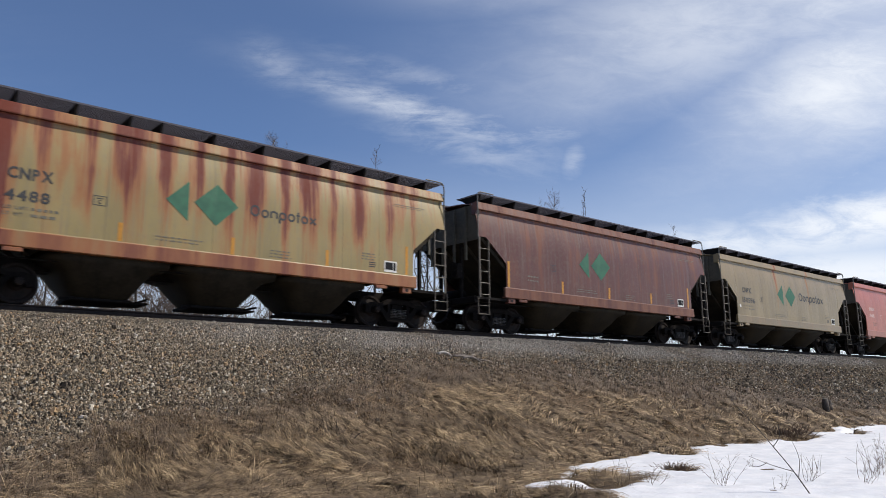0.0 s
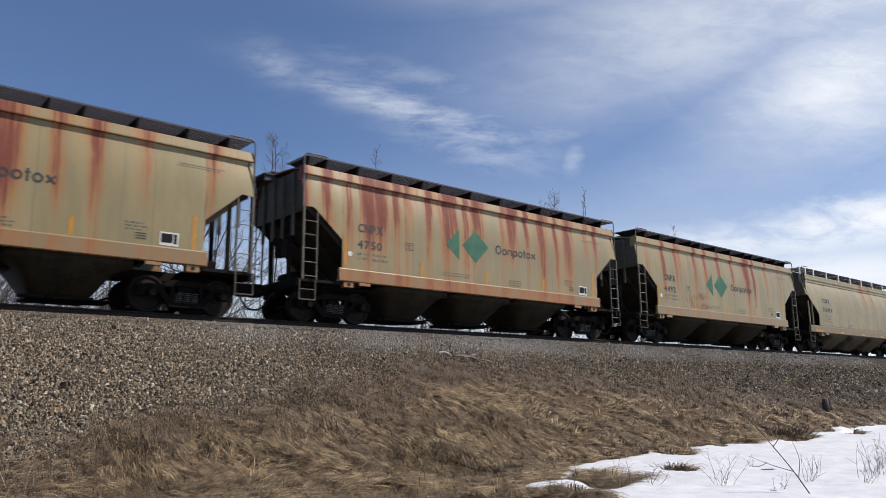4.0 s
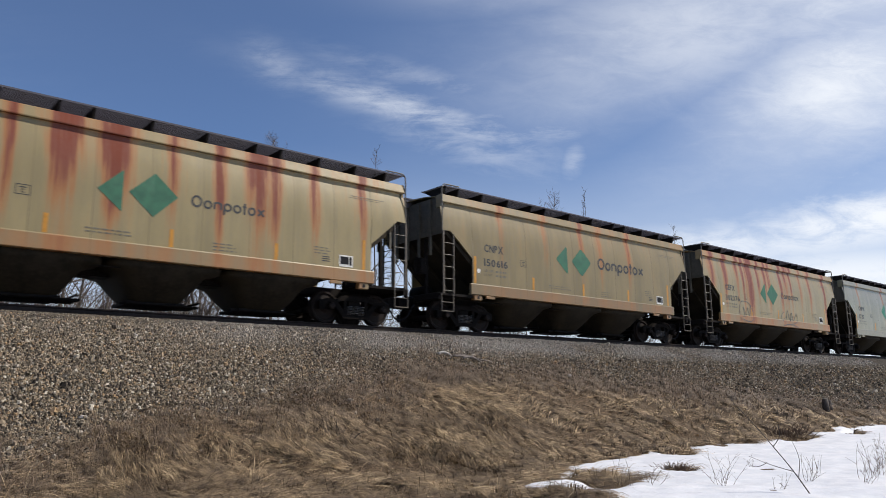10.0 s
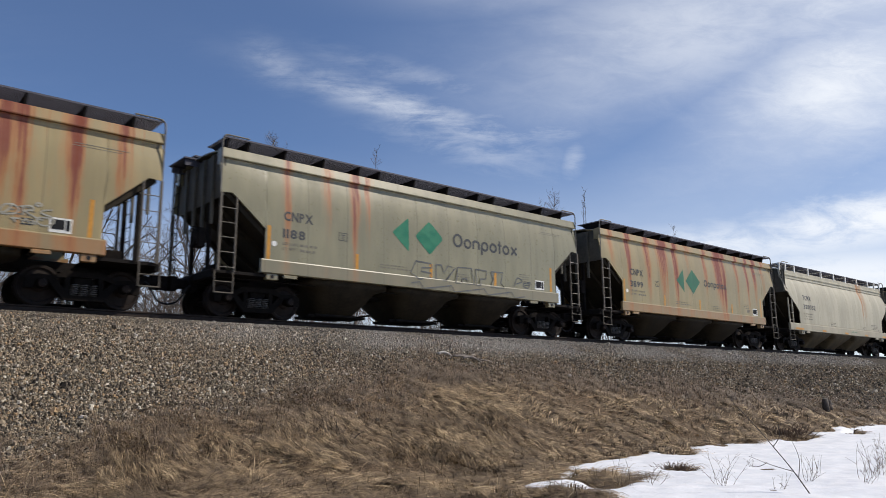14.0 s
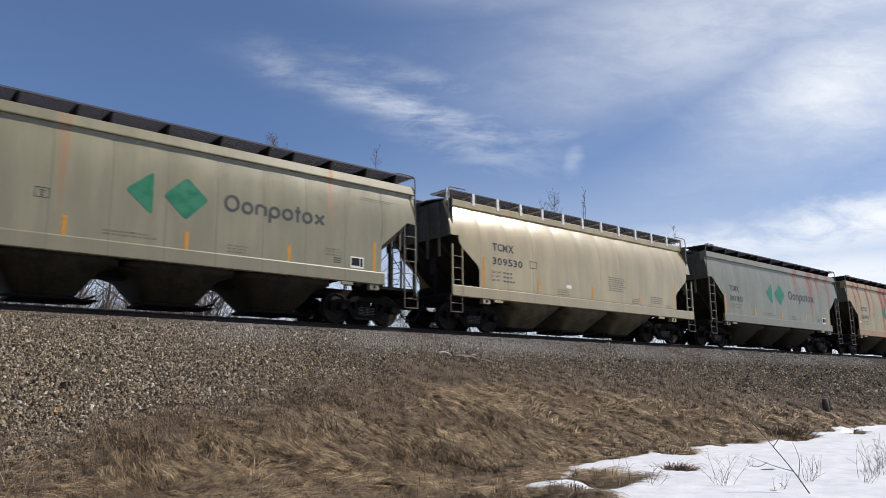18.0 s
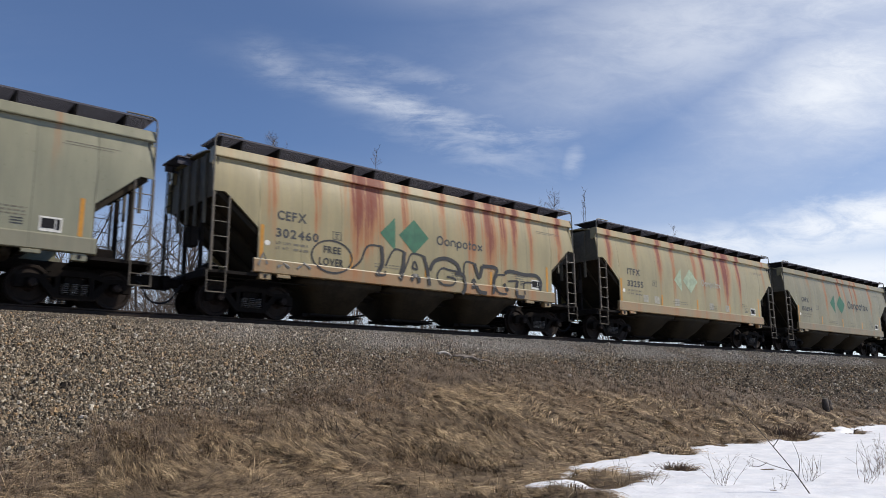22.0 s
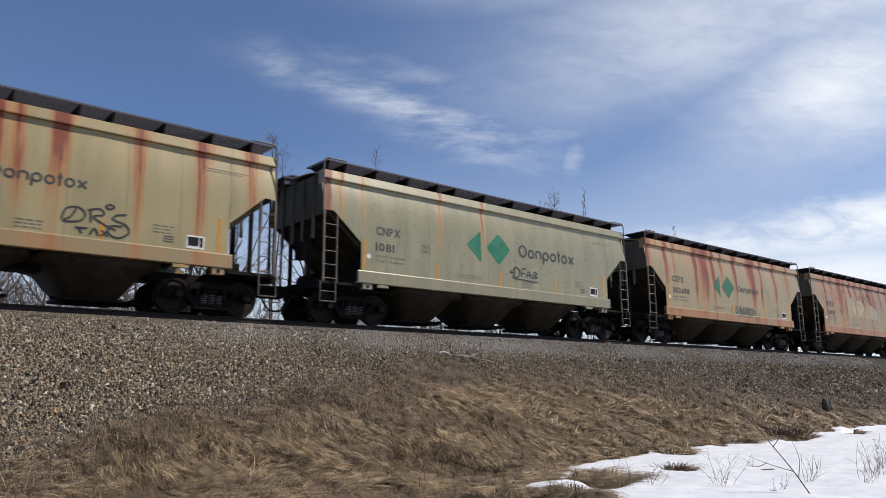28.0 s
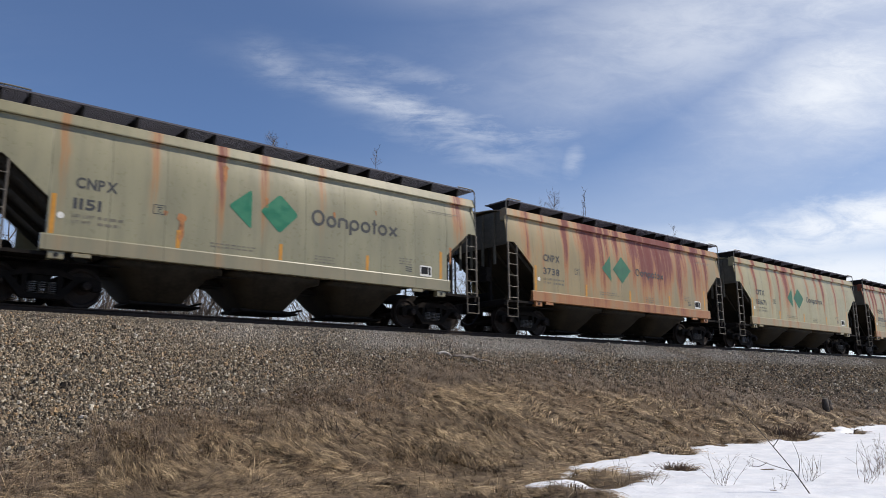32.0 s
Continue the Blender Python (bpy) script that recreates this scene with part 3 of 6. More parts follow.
    for y in (y0 - 0.006, y1 + 0.006):
        board.box(-6.98, 6.98, y - 0.006, y + 0.006, zb - 0.022, zb + 0.022)
    for g in (board, board.mirrored(1)):
        part("running_board", g, GRATE, car, "dark steel grating walkway", fix=False)
    if kind == "ridge":
        bracket = Geo().prism([(-1.50, 4.31), (-1.585, 4.585), (-0.52, 4.585), (-0.86, 4.38)], -0.025, 0.025)
        mat = STEEL_DARK
    else:
        bracket = Geo().prism([(-1.35, 4.20), (-1.35, 4.62), (-1.28, 4.62), (-1.28, 4.24)], -0.055, 0.055).prism([(-1.28, 4.54), (-1.28, 4.58), (-0.52, 4.58), (-0.52, 4.54)], -0.03, 0.03)
        mat = WHITE
    for g in (bracket.mesh("walkway_bracket", mat), bracket.mirrored(1).mesh("walkway_bracket", mat)):
        for x in wedge:
            part("walkway_bracket", g, mat, car).location.x = x
    if kind != "ridge":
        for s in (-1, 1):
            part("walkway_edge", Geo().box(-7.0, 7.0, s * 1.325 - 0.015, s * 1.325 + 0.015, 4.585, 4.625), GRATE, car)
    # ladders
    mat = P
    for s in (-1, 1):
        for y in (-1.63, 1.63):
            xa, xb = (s * 7.06, s * 6.60) if kind == "ridge" else (s * 7.06, s * 6.60)
            ladder(xa, xb, y, 1.06, 3.08 if kind == "ridge" else 2.70, [1.16 + i * 0.385 for i in range(5 if kind == "ridge" else 4)], LADDER if kind == "ridge" else P, car)
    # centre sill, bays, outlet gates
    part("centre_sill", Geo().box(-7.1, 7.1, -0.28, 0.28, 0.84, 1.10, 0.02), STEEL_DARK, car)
    bay = Geo()
    n = 28
    if kind == "ridge":
        rings = ((1.44, 1.50, zs0 + 0.03), (1.42, 1.47, 1.00), (1.26, 1.44, 0.96), (1.10, 1.40, 0.90), (0.99, 1.30, 0.78), (0.88, 1.12, 0.60), (0.77, 0.90, 0.44), (0.68, 0.70, 0.30), (0.64, 0.62, 0.25))
    else:
        rings = ((1.36, 1.50, zs0 + 0.03), (1.33, 1.47, 1.00), (1.24, 1.45, 0.95), (1.15, 1.41, 0.88), (1.03, 1.30, 0.76), (0.92, 1.12, 0.62), (0.81, 0.92, 0.47), (0.71, 0.72, 0.32), (0.67, 0.64, 0.25))
    for hx, hy, z in rings:
        for j in range(n):
            a = 2 * math.pi * (j + 0.5) / n
            e = (0.30 if z > 0.9 else 0.42) if kind == "ridge" else 0.16
            bay.v.append((hx * math.copysign(abs(math.cos(a)) ** e, math.cos(a)), hy * math.copysign(abs(math.sin(a)) ** e, math.sin(a)), z))
    bay.f = [(r * n + j, r * n + (j + 1) % n, (r + 1) * n + (j + 1) % n, (r + 1) * n + j) for r in range(8) for j in range(n)] + [tuple(range(n))[::-1], tuple(range(8 * n, 9 * n))]
    bay_mat = GRIME_SHADE if kind == "ridge" else GRIME_SHADE_PALE
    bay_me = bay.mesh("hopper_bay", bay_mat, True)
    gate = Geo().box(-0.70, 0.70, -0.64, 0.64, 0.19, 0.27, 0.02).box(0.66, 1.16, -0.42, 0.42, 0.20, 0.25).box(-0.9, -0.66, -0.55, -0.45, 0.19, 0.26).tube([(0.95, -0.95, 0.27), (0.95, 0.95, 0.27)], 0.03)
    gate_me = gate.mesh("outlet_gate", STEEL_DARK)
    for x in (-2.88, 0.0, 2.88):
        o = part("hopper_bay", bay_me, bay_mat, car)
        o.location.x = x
        part("outlet_gate", gate_me, STEEL_DARK, car).location.x = x
    # jacking pads and small sill boxes
    pad = Geo().box(-0.16, 0.16, -1.62, -1.45, zs0 - 0.17, zs0 + 0.0, 0.012).mesh("jacking_pad", P)
    # Black disc laid on the pad for the shade inside its hole.
    hole = Geo().lathe([(0.0, -1.632), (0.05, -1.632), (0.05, -1.61), (0.0, -1.61)], (0, 0, zs0 - 0.08), 1, 10).mesh("pad_hole", BLACK)
    slot = Geo().box(-0.19, 0.19, -1.665, -1.60, zs0 - 0.10, zs0 - 0.01, 0.01).mesh("roping_bracket", P)
    for x in (-5.52, 5.52):
        o = part("jacking_pad", pad, P, car)
        o.location.x = x
        part("pad_hole", hole, BLACK, o)
    for x in (-5.0, 4.55):
        part("roping_bracket", slot, P, car).location.x = x
    # brake gear on one end
    bw = Geo()
    ringp = [(-7.30, -0.55 + 0.28 * math.cos(a), 2.05 + 0.28 * math.sin(a)) for a in [i * math.pi / 10 for i in range(21)]]
    bw.tube(ringp, 0.016, 6)
    for a in range(4):
        bw.tube([(-7.30, -0.55, 2.05), (-7.30, -0.55 + 0.28 * math.cos(a * math.pi / 2), 2.05 + 0.28 * math.sin(a * math.pi / 2))], 0.012, 5)
    part("brake_wheel", bw, STEEL_DARK, car)
    part("brake_housing", Geo().box(-7.24, -7.0, -0.75, -0.35, 1.80, 2.30, 0.04), STEEL_DARK, car)
    part("air_reservoir", Geo().lathe([(0.0, -0.5), (0.16, -0.46), (0.21, -0.38), (0.21, 0.38), (0.16, 0.46), (0.0, 0.5)], (-6.25, 0.5, 1.36), 1, 14), CAST, car, smooth=True)
    part("brake_cylinder", Geo().lathe([(0.0, -0.3), (0.12, -0.3), (0.12, 0.25), (0.05, 0.27), (0.05, 0.5), (0.0, 0.5)], (6.35, 0.3, 1.32), 0, 12), CAST, car)
    part("valve_box", Geo().box(6.1, 6.5, -0.7, -0.3, 1.12, 1.45, 0.04), CAST, car)
    pipe = Geo().tube(spline([(-7.1, -1.0, 1.0), (-6.4, -1.1, 0.98), (-5.2, -1.2, 0.96), (0, -1.25, 0.95)], 4), 0.02, 5)
    part("train_pipe", pipe, STEEL_DARK, car)
    for x in (-5.62, 5.62):
        build_truck(car, x)
    return car


PAINTED = ("side_sheet", "side_sill", "top_chord", "roof", "end_post", "jacking_pad", "roping_bracket", "ladder")
MASTERS = {}
CARS = []


def base_name(ob):
    return ob.name.split(".")[0]


def dress(car, mat):
    for o in car.children:
        if base_name(o) in PAINTED and o.data.materials[0] == GREY_PAINT:
            o.material_slots[0].link = "OBJECT"
            o.material_slots[0].material = mat


def emblem(car, lift, mat, wide, z_shift=0.0, soft=0.0, x_shift=0.0):
    """A half diamond and a diamond side by side."""
    sh = [[(-1.62, 2.77), (-0.98, 3.30), (-0.97, 2.22)], [(-0.17, 3.30), (0.40, 2.79), (-0.15, 2.22), (-0.73, 2.76)]]
    if not wide:
        sh = [[(-1.86, 2.68), (-1.30, 3.22), (-1.30, 2.20)], [(-0.57, 3.26), (0.0, 2.74), (-0.57, 2.18), (-1.16, 2.71)]]
    for p in sh:
        q = rounded(p, soft, 4) if soft else p
        fine = []
        for i in range(len(q)):
            a, b = q[i], q[(i + 1) % len(q)]
            fine += [(a[0] + (b[0] - a[0]) * t / 3 + x_shift, a[1] + (b[1] - a[1]) * t / 3 + z_shift) for t in range(3)]
        cx, cz = sum(a for a, _ in fine) / len(fine), sum(b for _, b in fine) / len(fine)
        g = Geo().add([(x, lift(x, z), z) for x, z in [(cx, cz)] + fine], [(0, 1 + i, 1 + (i + 1) % len(fine)) for i in range(len(fine))])
        part("emblem", g, mat, car, "green diamond emblem", fix=False)


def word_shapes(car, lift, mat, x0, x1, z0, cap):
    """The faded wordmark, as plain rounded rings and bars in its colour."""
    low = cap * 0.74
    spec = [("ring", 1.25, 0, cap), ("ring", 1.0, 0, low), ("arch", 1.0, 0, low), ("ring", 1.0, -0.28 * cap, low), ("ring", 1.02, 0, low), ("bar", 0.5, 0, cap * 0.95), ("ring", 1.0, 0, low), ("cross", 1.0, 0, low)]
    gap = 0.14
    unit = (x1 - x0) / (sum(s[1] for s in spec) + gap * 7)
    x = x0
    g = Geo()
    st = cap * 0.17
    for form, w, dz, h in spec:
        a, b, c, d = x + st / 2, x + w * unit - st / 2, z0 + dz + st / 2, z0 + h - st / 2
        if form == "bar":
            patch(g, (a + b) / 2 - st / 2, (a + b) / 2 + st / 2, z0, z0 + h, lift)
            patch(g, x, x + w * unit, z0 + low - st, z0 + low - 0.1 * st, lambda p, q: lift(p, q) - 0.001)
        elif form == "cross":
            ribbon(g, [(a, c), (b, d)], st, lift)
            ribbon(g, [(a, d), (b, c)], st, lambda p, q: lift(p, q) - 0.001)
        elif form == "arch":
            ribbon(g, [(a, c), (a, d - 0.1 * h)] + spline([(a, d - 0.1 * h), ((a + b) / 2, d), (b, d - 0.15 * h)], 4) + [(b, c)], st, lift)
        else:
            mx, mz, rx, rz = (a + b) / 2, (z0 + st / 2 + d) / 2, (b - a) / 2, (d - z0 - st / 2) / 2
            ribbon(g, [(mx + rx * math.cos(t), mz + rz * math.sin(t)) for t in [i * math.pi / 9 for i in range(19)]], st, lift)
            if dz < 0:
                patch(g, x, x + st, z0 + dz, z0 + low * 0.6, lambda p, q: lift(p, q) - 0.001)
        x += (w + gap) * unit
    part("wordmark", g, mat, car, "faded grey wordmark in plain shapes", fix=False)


def small_print(car, lift, mat, x0, x1, z0, lines, step=0.085, h=0.035, seed=0):
    """Unreadable stencilled lines as bars."""
    rng = random.Random(seed)
    g = Geo()
    mat = PRINT if mat is LETTER and h < 0.1 else mat
    for i in range(lines):
        x = x0
        z = z0 - i * step
        end = x1 - rng.uniform(0, 0.25) * (x1 - x0)
        while x < end:
            w = rng.uniform(0.05, 0.16)
            patch(g, x, min(x + w, end), z, z + h, lift)
            x += w + 0.045
    tagged(part("stencil", g, mat, car, fix=False), kind="stuff")


def spray(car, lift, strokes, width, mat, label):
    for i, s in enumerate(strokes):
        g = Geo()
        ribbon(g, s, width, lambda p, q, i=i: lift(p, q) - 0.003 - 0.0006 * (i % 8))
        part("graffiti_stroke", g, mat, car, label, fix=False)


def scribble(rng, x0, x1, z0, z1, loops):
    """A looping tag between two corners."""
    pts = []
    n = loops * 5
    wide = (x1 - x0) / loops
    for i in range(n):
        a = 2 * math.pi * i / 5
        k = rng.uniform(0.65, 1.1)
        pts.append((x0 + (x1 - x0) * i / n - 0.62 * wide * k * math.sin(a), (z0 + z1) / 2 + (z1 - z0) * 0.5 * k * math.cos(a)))
    return spline(pts, 6)


def car_number(mark, number, kind="ridge", base=(0.55, 0.47, 0.28), streaks="", rust=0.25, dirt=0.25, gloss=0.42, seed=0.0, label="", logo="small", letters=None, **more):
    """One car of the train, behind the last."""
    if kind not in MASTERS:
        MASTERS[kind] = build_master(kind)
        car = MASTERS[kind]
    else:
        car = None
    CARS.append([kind, car, mark, number, base, streaks, rust, dirt, gloss, seed, label, logo, letters or LETTER, more])


# ---- the ground: embankment, ditch and fields as one sheet ----
TOE = -3.42


def bank_z(y):
    """Height of the embankment's cross-section; the rail's top is at 0."""
    if y > 2.0:
        return bank_z(-y) if y < 8.0 else max(-3.0, bank_z(-8.0))
    if y > -2.0:
        return -0.27
    t = -0.27 + 0.45 * (y + 2.0)
    return TOE + 0.12 * math.log(1 + math.exp((t - TOE) / 0.12))


def ballast_edge(x):
    """Where the stones end and the grass begins, down the slope."""
    return float(np.interp(x, (1, 2.1, 2.9, 3.3, 3.85, 4.8, 6.2, 7.9, 10.4, 12.8, 14.9, 16.8, 18.8, 22.9, 26.9, 30, 32, 40),
                           (-8.3, -7.8, -7.5, -7.0, -6.5, -6.2, -6.35, -5.9, -4.9, -4.2, -4.5, -4.9, -5.3, -5.75, -6.6, -7.2, -7.6, -7.8)))


def snow_edge(x):
    return float(np.interp(x, (8.0, 8.5, 9.6, 10.57, 12.64, 14.05, 16.3, 19.4, 22.6, 26.1, 29.7, 45, 90),
                           (-13.2, -12.1, -10.7, -10.0, -9.35, -9.15, -9.2, -9.2, -9.25, -8.7, -8.75, -8.6, -8.4)))


def n2(x, y, s, o=0.0):
    return noise.noise(Vector((x * s + o, y * s - o, o * 0.37)))


def ground_z(x, y):
    z = bank_z(y)
    near = 1.0 if -3 < x < 60 and y > -25 else 0.3
    if y < ballast_edge(x):
        z += near * (0.09 * n2(x, y, 0.9) + 0.08 * n2(x, y, 2.4, 3.1))
    elif y < -2.2:
        z += near * (0.035 * n2(x, y, 1.1, 7.0) + 0.02 * n2(x, y, 5.0, 2.0))
    return z


def grid_mesh(name, xs, ys, height, mat):
    nx, ny = len(xs), len(ys)
    v = [(x, y, height(x, y)) for y in ys for x in xs]
    f = [(j * nx + i, j * nx + i + 1, (j + 1) * nx + i + 1, (j + 1) * nx + i) for j in range(ny - 1) for i in range(nx - 1)]
    me = bpy.data.meshes.new(name)
    me.from_pydata(v, [], f)
    me.shade_smooth()
    me.materials.append(mat)
    return me


def below_edge(nt, co):
    """Metres up the slope from the edge of the stones."""
    xyz = node(nt, "ShaderNodeSeparateXYZ", {0: co})
    edge = node(nt, "ShaderNodeFloatCurve", {"Value": remap(nt, xyz.outputs[0], 0.0, 40.0, 0, 1, False)})
    c = edge.mapping.curves[0]
    c.points[0].location, c.points[1].location = (0, ballast_edge(0) / -10), (1, ballast_edge(40) / -10)
    for k in range(1, 40):
        c.points.new(k / 40, ballast_edge(k) / -10)
    edge.mapping.update()
    return math_(nt, "ADD", xyz.outputs[1], math_(nt, "MULTIPLY", edge.outputs[0], 10.0))


def ground_material():
    m = bpy.data.materials.new("embankment_ground")
    m.use_nodes = True
    nt = m.node_tree
    b = nt.nodes["Principled BSDF"]
    co = node(nt, "ShaderNodeTexCoord").outputs["Object"]
    xyz = node(nt, "ShaderNodeSeparateXYZ", {0: co})
    x, y = xyz.outputs[0], xyz.outputs[1]
    wob = noise_tex(nt, co, 1.1, 5.0)
    # grey ballast, its tones lowered for the shade between the loose stones
    cell = node(nt, "ShaderNodeTexVoronoi", {"Vector": co, "Scale": 24.0, "Randomness": 1.0})
    tone = node(nt, "ShaderNodeSeparateColor", {0: cell.outputs["Color"]}).outputs[0]
    stone = mix(nt, tone, (0.014, 0.012, 0.010), (0.075, 0.063, 0.05))
    stone = mix(nt, remap(nt, noise_tex(nt, co, 0.8, 4.0), 0.4, 0.7, 0, 0.6), stone, (0.055, 0.044, 0.033))
    # matted straw over dark earth, its dark end also shade between the blades
    fibre = noise_tex(nt, stretch(nt, co, 3.0, 9.0, 3.0, (0, 0, 0), (0, 0, 0.5)), 4.5, 7.0, 0.65, distortion=0.8)
    straw = mix(nt, remap(nt, fibre, 0.35, 0.68), (0.03, 0.021, 0.013), (0.22, 0.15, 0.09))
    straw = mix(nt, remap(nt, wob, 0.40, 0.66, 0, 0.55), straw, (0.13, 0.095, 0.062))
    # snow on the far fields
    field = mix(nt, remap(nt, noise_tex(nt, co, 0.12, 4.0), 0.32, 0.42), straw, (0.70, 0.73, 0.78))
    over = math_(nt, "ADD", below_edge(nt, co), math_(nt, "MULTIPLY", math_(nt, "SUBTRACT", wob, 0.5), 1.2))
    col = mix(nt, remap(nt, over, -0.35, 0.35), straw, stone)
    far = math_(nt, "MAXIMUM", remap(nt, y, 5.0, 8.0), remap(nt, y, -30.0, -40.0))
    col = mix(nt, far, col, field)
    nt.links.new(col, b.inputs["Base Color"])
    b.inputs["Roughness"].default_value = 0.95
    b.inputs["Specular IOR Level"].default_value = 0.2
    h = math_(nt, "ADD", math_(nt, "MULTIPLY", cell.outputs["Distance"], -0.6), fibre)
    bp = node(nt, "ShaderNodeBump", {"Height": h, "Strength": 0.8, "Distance": 0.03})
    nt.links.new(bp.outputs[0], b.inputs["Normal"])
    return m


def build_ground():
    xs = [-2600, -1200, -600, -300, -150, -80, -45, -25, -12, -6, -3] + [i * 0.16 for i in range(-14, 240)] + [39 + i * 0.6 for i in range(0, 60)] + [78, 90, 110, 140, 190, 260, 400, 700, 1300, 2600]
    ys = [-2600, -1100, -500, -240, -120, -70, -45, -34, -28] + [-24 + i * 0.4 for i in range(0, 27)] + [-13.1 + i * 0.14 for i in range(0, 80)] + [-1.9, 1.9, 2.5, 4, 6, 8, 11, 16, 25, 40, 70, 120, 240, 500, 1100, 2600]
    ob = new("ground", grid_mesh("ground", xs, ys, ground_z, ground_material()))
    tagged(ob, "gravel railway embankment running down to matted dry grass", "ground", kind="structure")


def stone_material():
    m = bpy.data.materials.new("crushed_stone")
    m.use_nodes = True
    nt = m.node_tree
    b = nt.nodes["Principled BSDF"]
    r = node(nt, "ShaderNodeNewGeometry").outputs["Random Per Island"]
    co = node(nt, "ShaderNodeTexCoord").outputs["Object"]
    ramp = node(nt, "ShaderNodeValToRGB", {0: r})
    el = ramp.color_ramp.elements
    el[0].color, el[1].color = (0.05, 0.041, 0.033, 1), (0.80, 0.75, 0.64, 1)
    for p, c in ((0.25, (0.115, 0.097, 0.076)), (0.5, (0.225, 0.19, 0.142)), (0.68, (0.34, 0.282, 0.205)), (0.80, (0.37, 0.25, 0.14)), (0.92, (0.46, 0.41, 0.34)), (0.97, (0.60, 0.55, 0.46))):
        e = el.new(p)
        e.color = (*c, 1)
    n = noise_tex(nt, co, 30.0, 4.0)
    patch = noise_tex(nt, co, 0.9, 3.0)
    col = mix(nt, 1.0, ramp.outputs[0], mix(nt, remap(nt, n, 0.3, 0.7), (0.80, 0.775, 0.73), (1.10, 1.06, 0.98)), "MULTIPLY")
    col = mix(nt, remap(nt, patch, 0.42, 0.68, 0, 0.4), col, (0.22, 0.178, 0.128))
    xyz = node(nt, "ShaderNodeSeparateXYZ", {0: co})
    y = xyz.outputs[1]
    dust = math_(nt, "MULTIPLY", math_(nt, "MULTIPLY", remap(nt, y, -3.9, -2.9), remap(nt, xyz.outputs[0], 4.0, 11.0, 0.12, 1.0)), remap(nt, noise_tex(nt, co, 0.35, 3.0), 0.38, 0.6, 0.25, 0.7))
    col = mix(nt, dust, col, (0.43, 0.395, 0.345))
    nt.links.new(col, b.inputs["Base Color"])
    b.inputs["Roughness"].default_value = 0.9
    b.inputs["Specular IOR Level"].default_value = 0.25
    return m


def build_ballast():
    """Loose rounded and broken stones over the slope, thinning out into the grass."""
    rng = np.random.default_rng(5)
    verts, quads, k = [], [], 0
    for x0, x1, per, size, n in ((-0.5, 9, 2200, 0.0145, 5), (9, 18, 1500, 0.0165, 4), (18, 30, 950, 0.0185, 4), (30, 46, 280, 0.029, 4)):
        ang = np.arange(n) * 2 * math.pi / n
        faces = [(i, (i + 1) % n, n + (i + 1) % n, n + i) for i in range(n)] + [tuple(range(n, 2 * n))]
        for _ in range(int((x1 - x0) * 7.0 * per)):
            x, y = rng.uniform(x0, x1), rng.uniform(-9.0, -1.95)
            edge = ballast_edge(x) + 0.45 * n2(x, y, 0.9, 1.0)
            if y < edge - 0.1 and rng.random() > 0.25 * math.exp((y - edge) * 2.2):
                continue
            s = size * math.exp(rng.normal(0, 0.42)) * (0.7 if y > -2.4 else 1.0)
            wide = rng.uniform(0.62, 1.0)
            jit = rng.uniform(0.78, 1.15, 2 * n)
            low = np.stack((np.cos(ang) * jit[:n], np.sin(ang) * wide * jit[:n], np.full(n, -0.35)), 1)
            high = np.stack((np.cos(ang + 0.35) * 0.62 * jit[n:], np.sin(ang + 0.35) * 0.62 * wide * jit[n:], 0.62 * jit[n:] ** 2), 1)
            q = np.concatenate((low, high)) * s
            a, b_, c_ = rng.uniform(0, 6.283), rng.normal(0, 0.30) + 0.30, rng.normal(0, 0.25)
            ca, sa, cb, sb, cc, sc = math.cos(a), math.sin(a), math.cos(b_), math.sin(b_), math.cos(c_), math.sin(c_)
            q = q @ np.array(((ca, sa, 0), (-sa, ca, 0), (0, 0, 1))) @ np.array(((1, 0, 0), (0, cb, sb), (0, -sb, cb))) @ np.array(((cc, 0, sc), (0, 1, 0), (-sc, 0, cc)))
            verts.append(q + (x, y, ground_z(x, y) + s * (rng.uniform(0.4, 1.15) if y < -2.2 else 0.1)))
            quads += [tuple(i + k for i in f) for f in faces]
            k += 2 * n
    me = bpy.data.meshes.new("ballast")
    me.from_pydata(np.concatenate(verts), [], quads)
    me.materials.append(stone_material())
    tagged(new("ballast", me), "loose grey and brown crushed stones on the embankment slope", "gravel", kind="stuff")


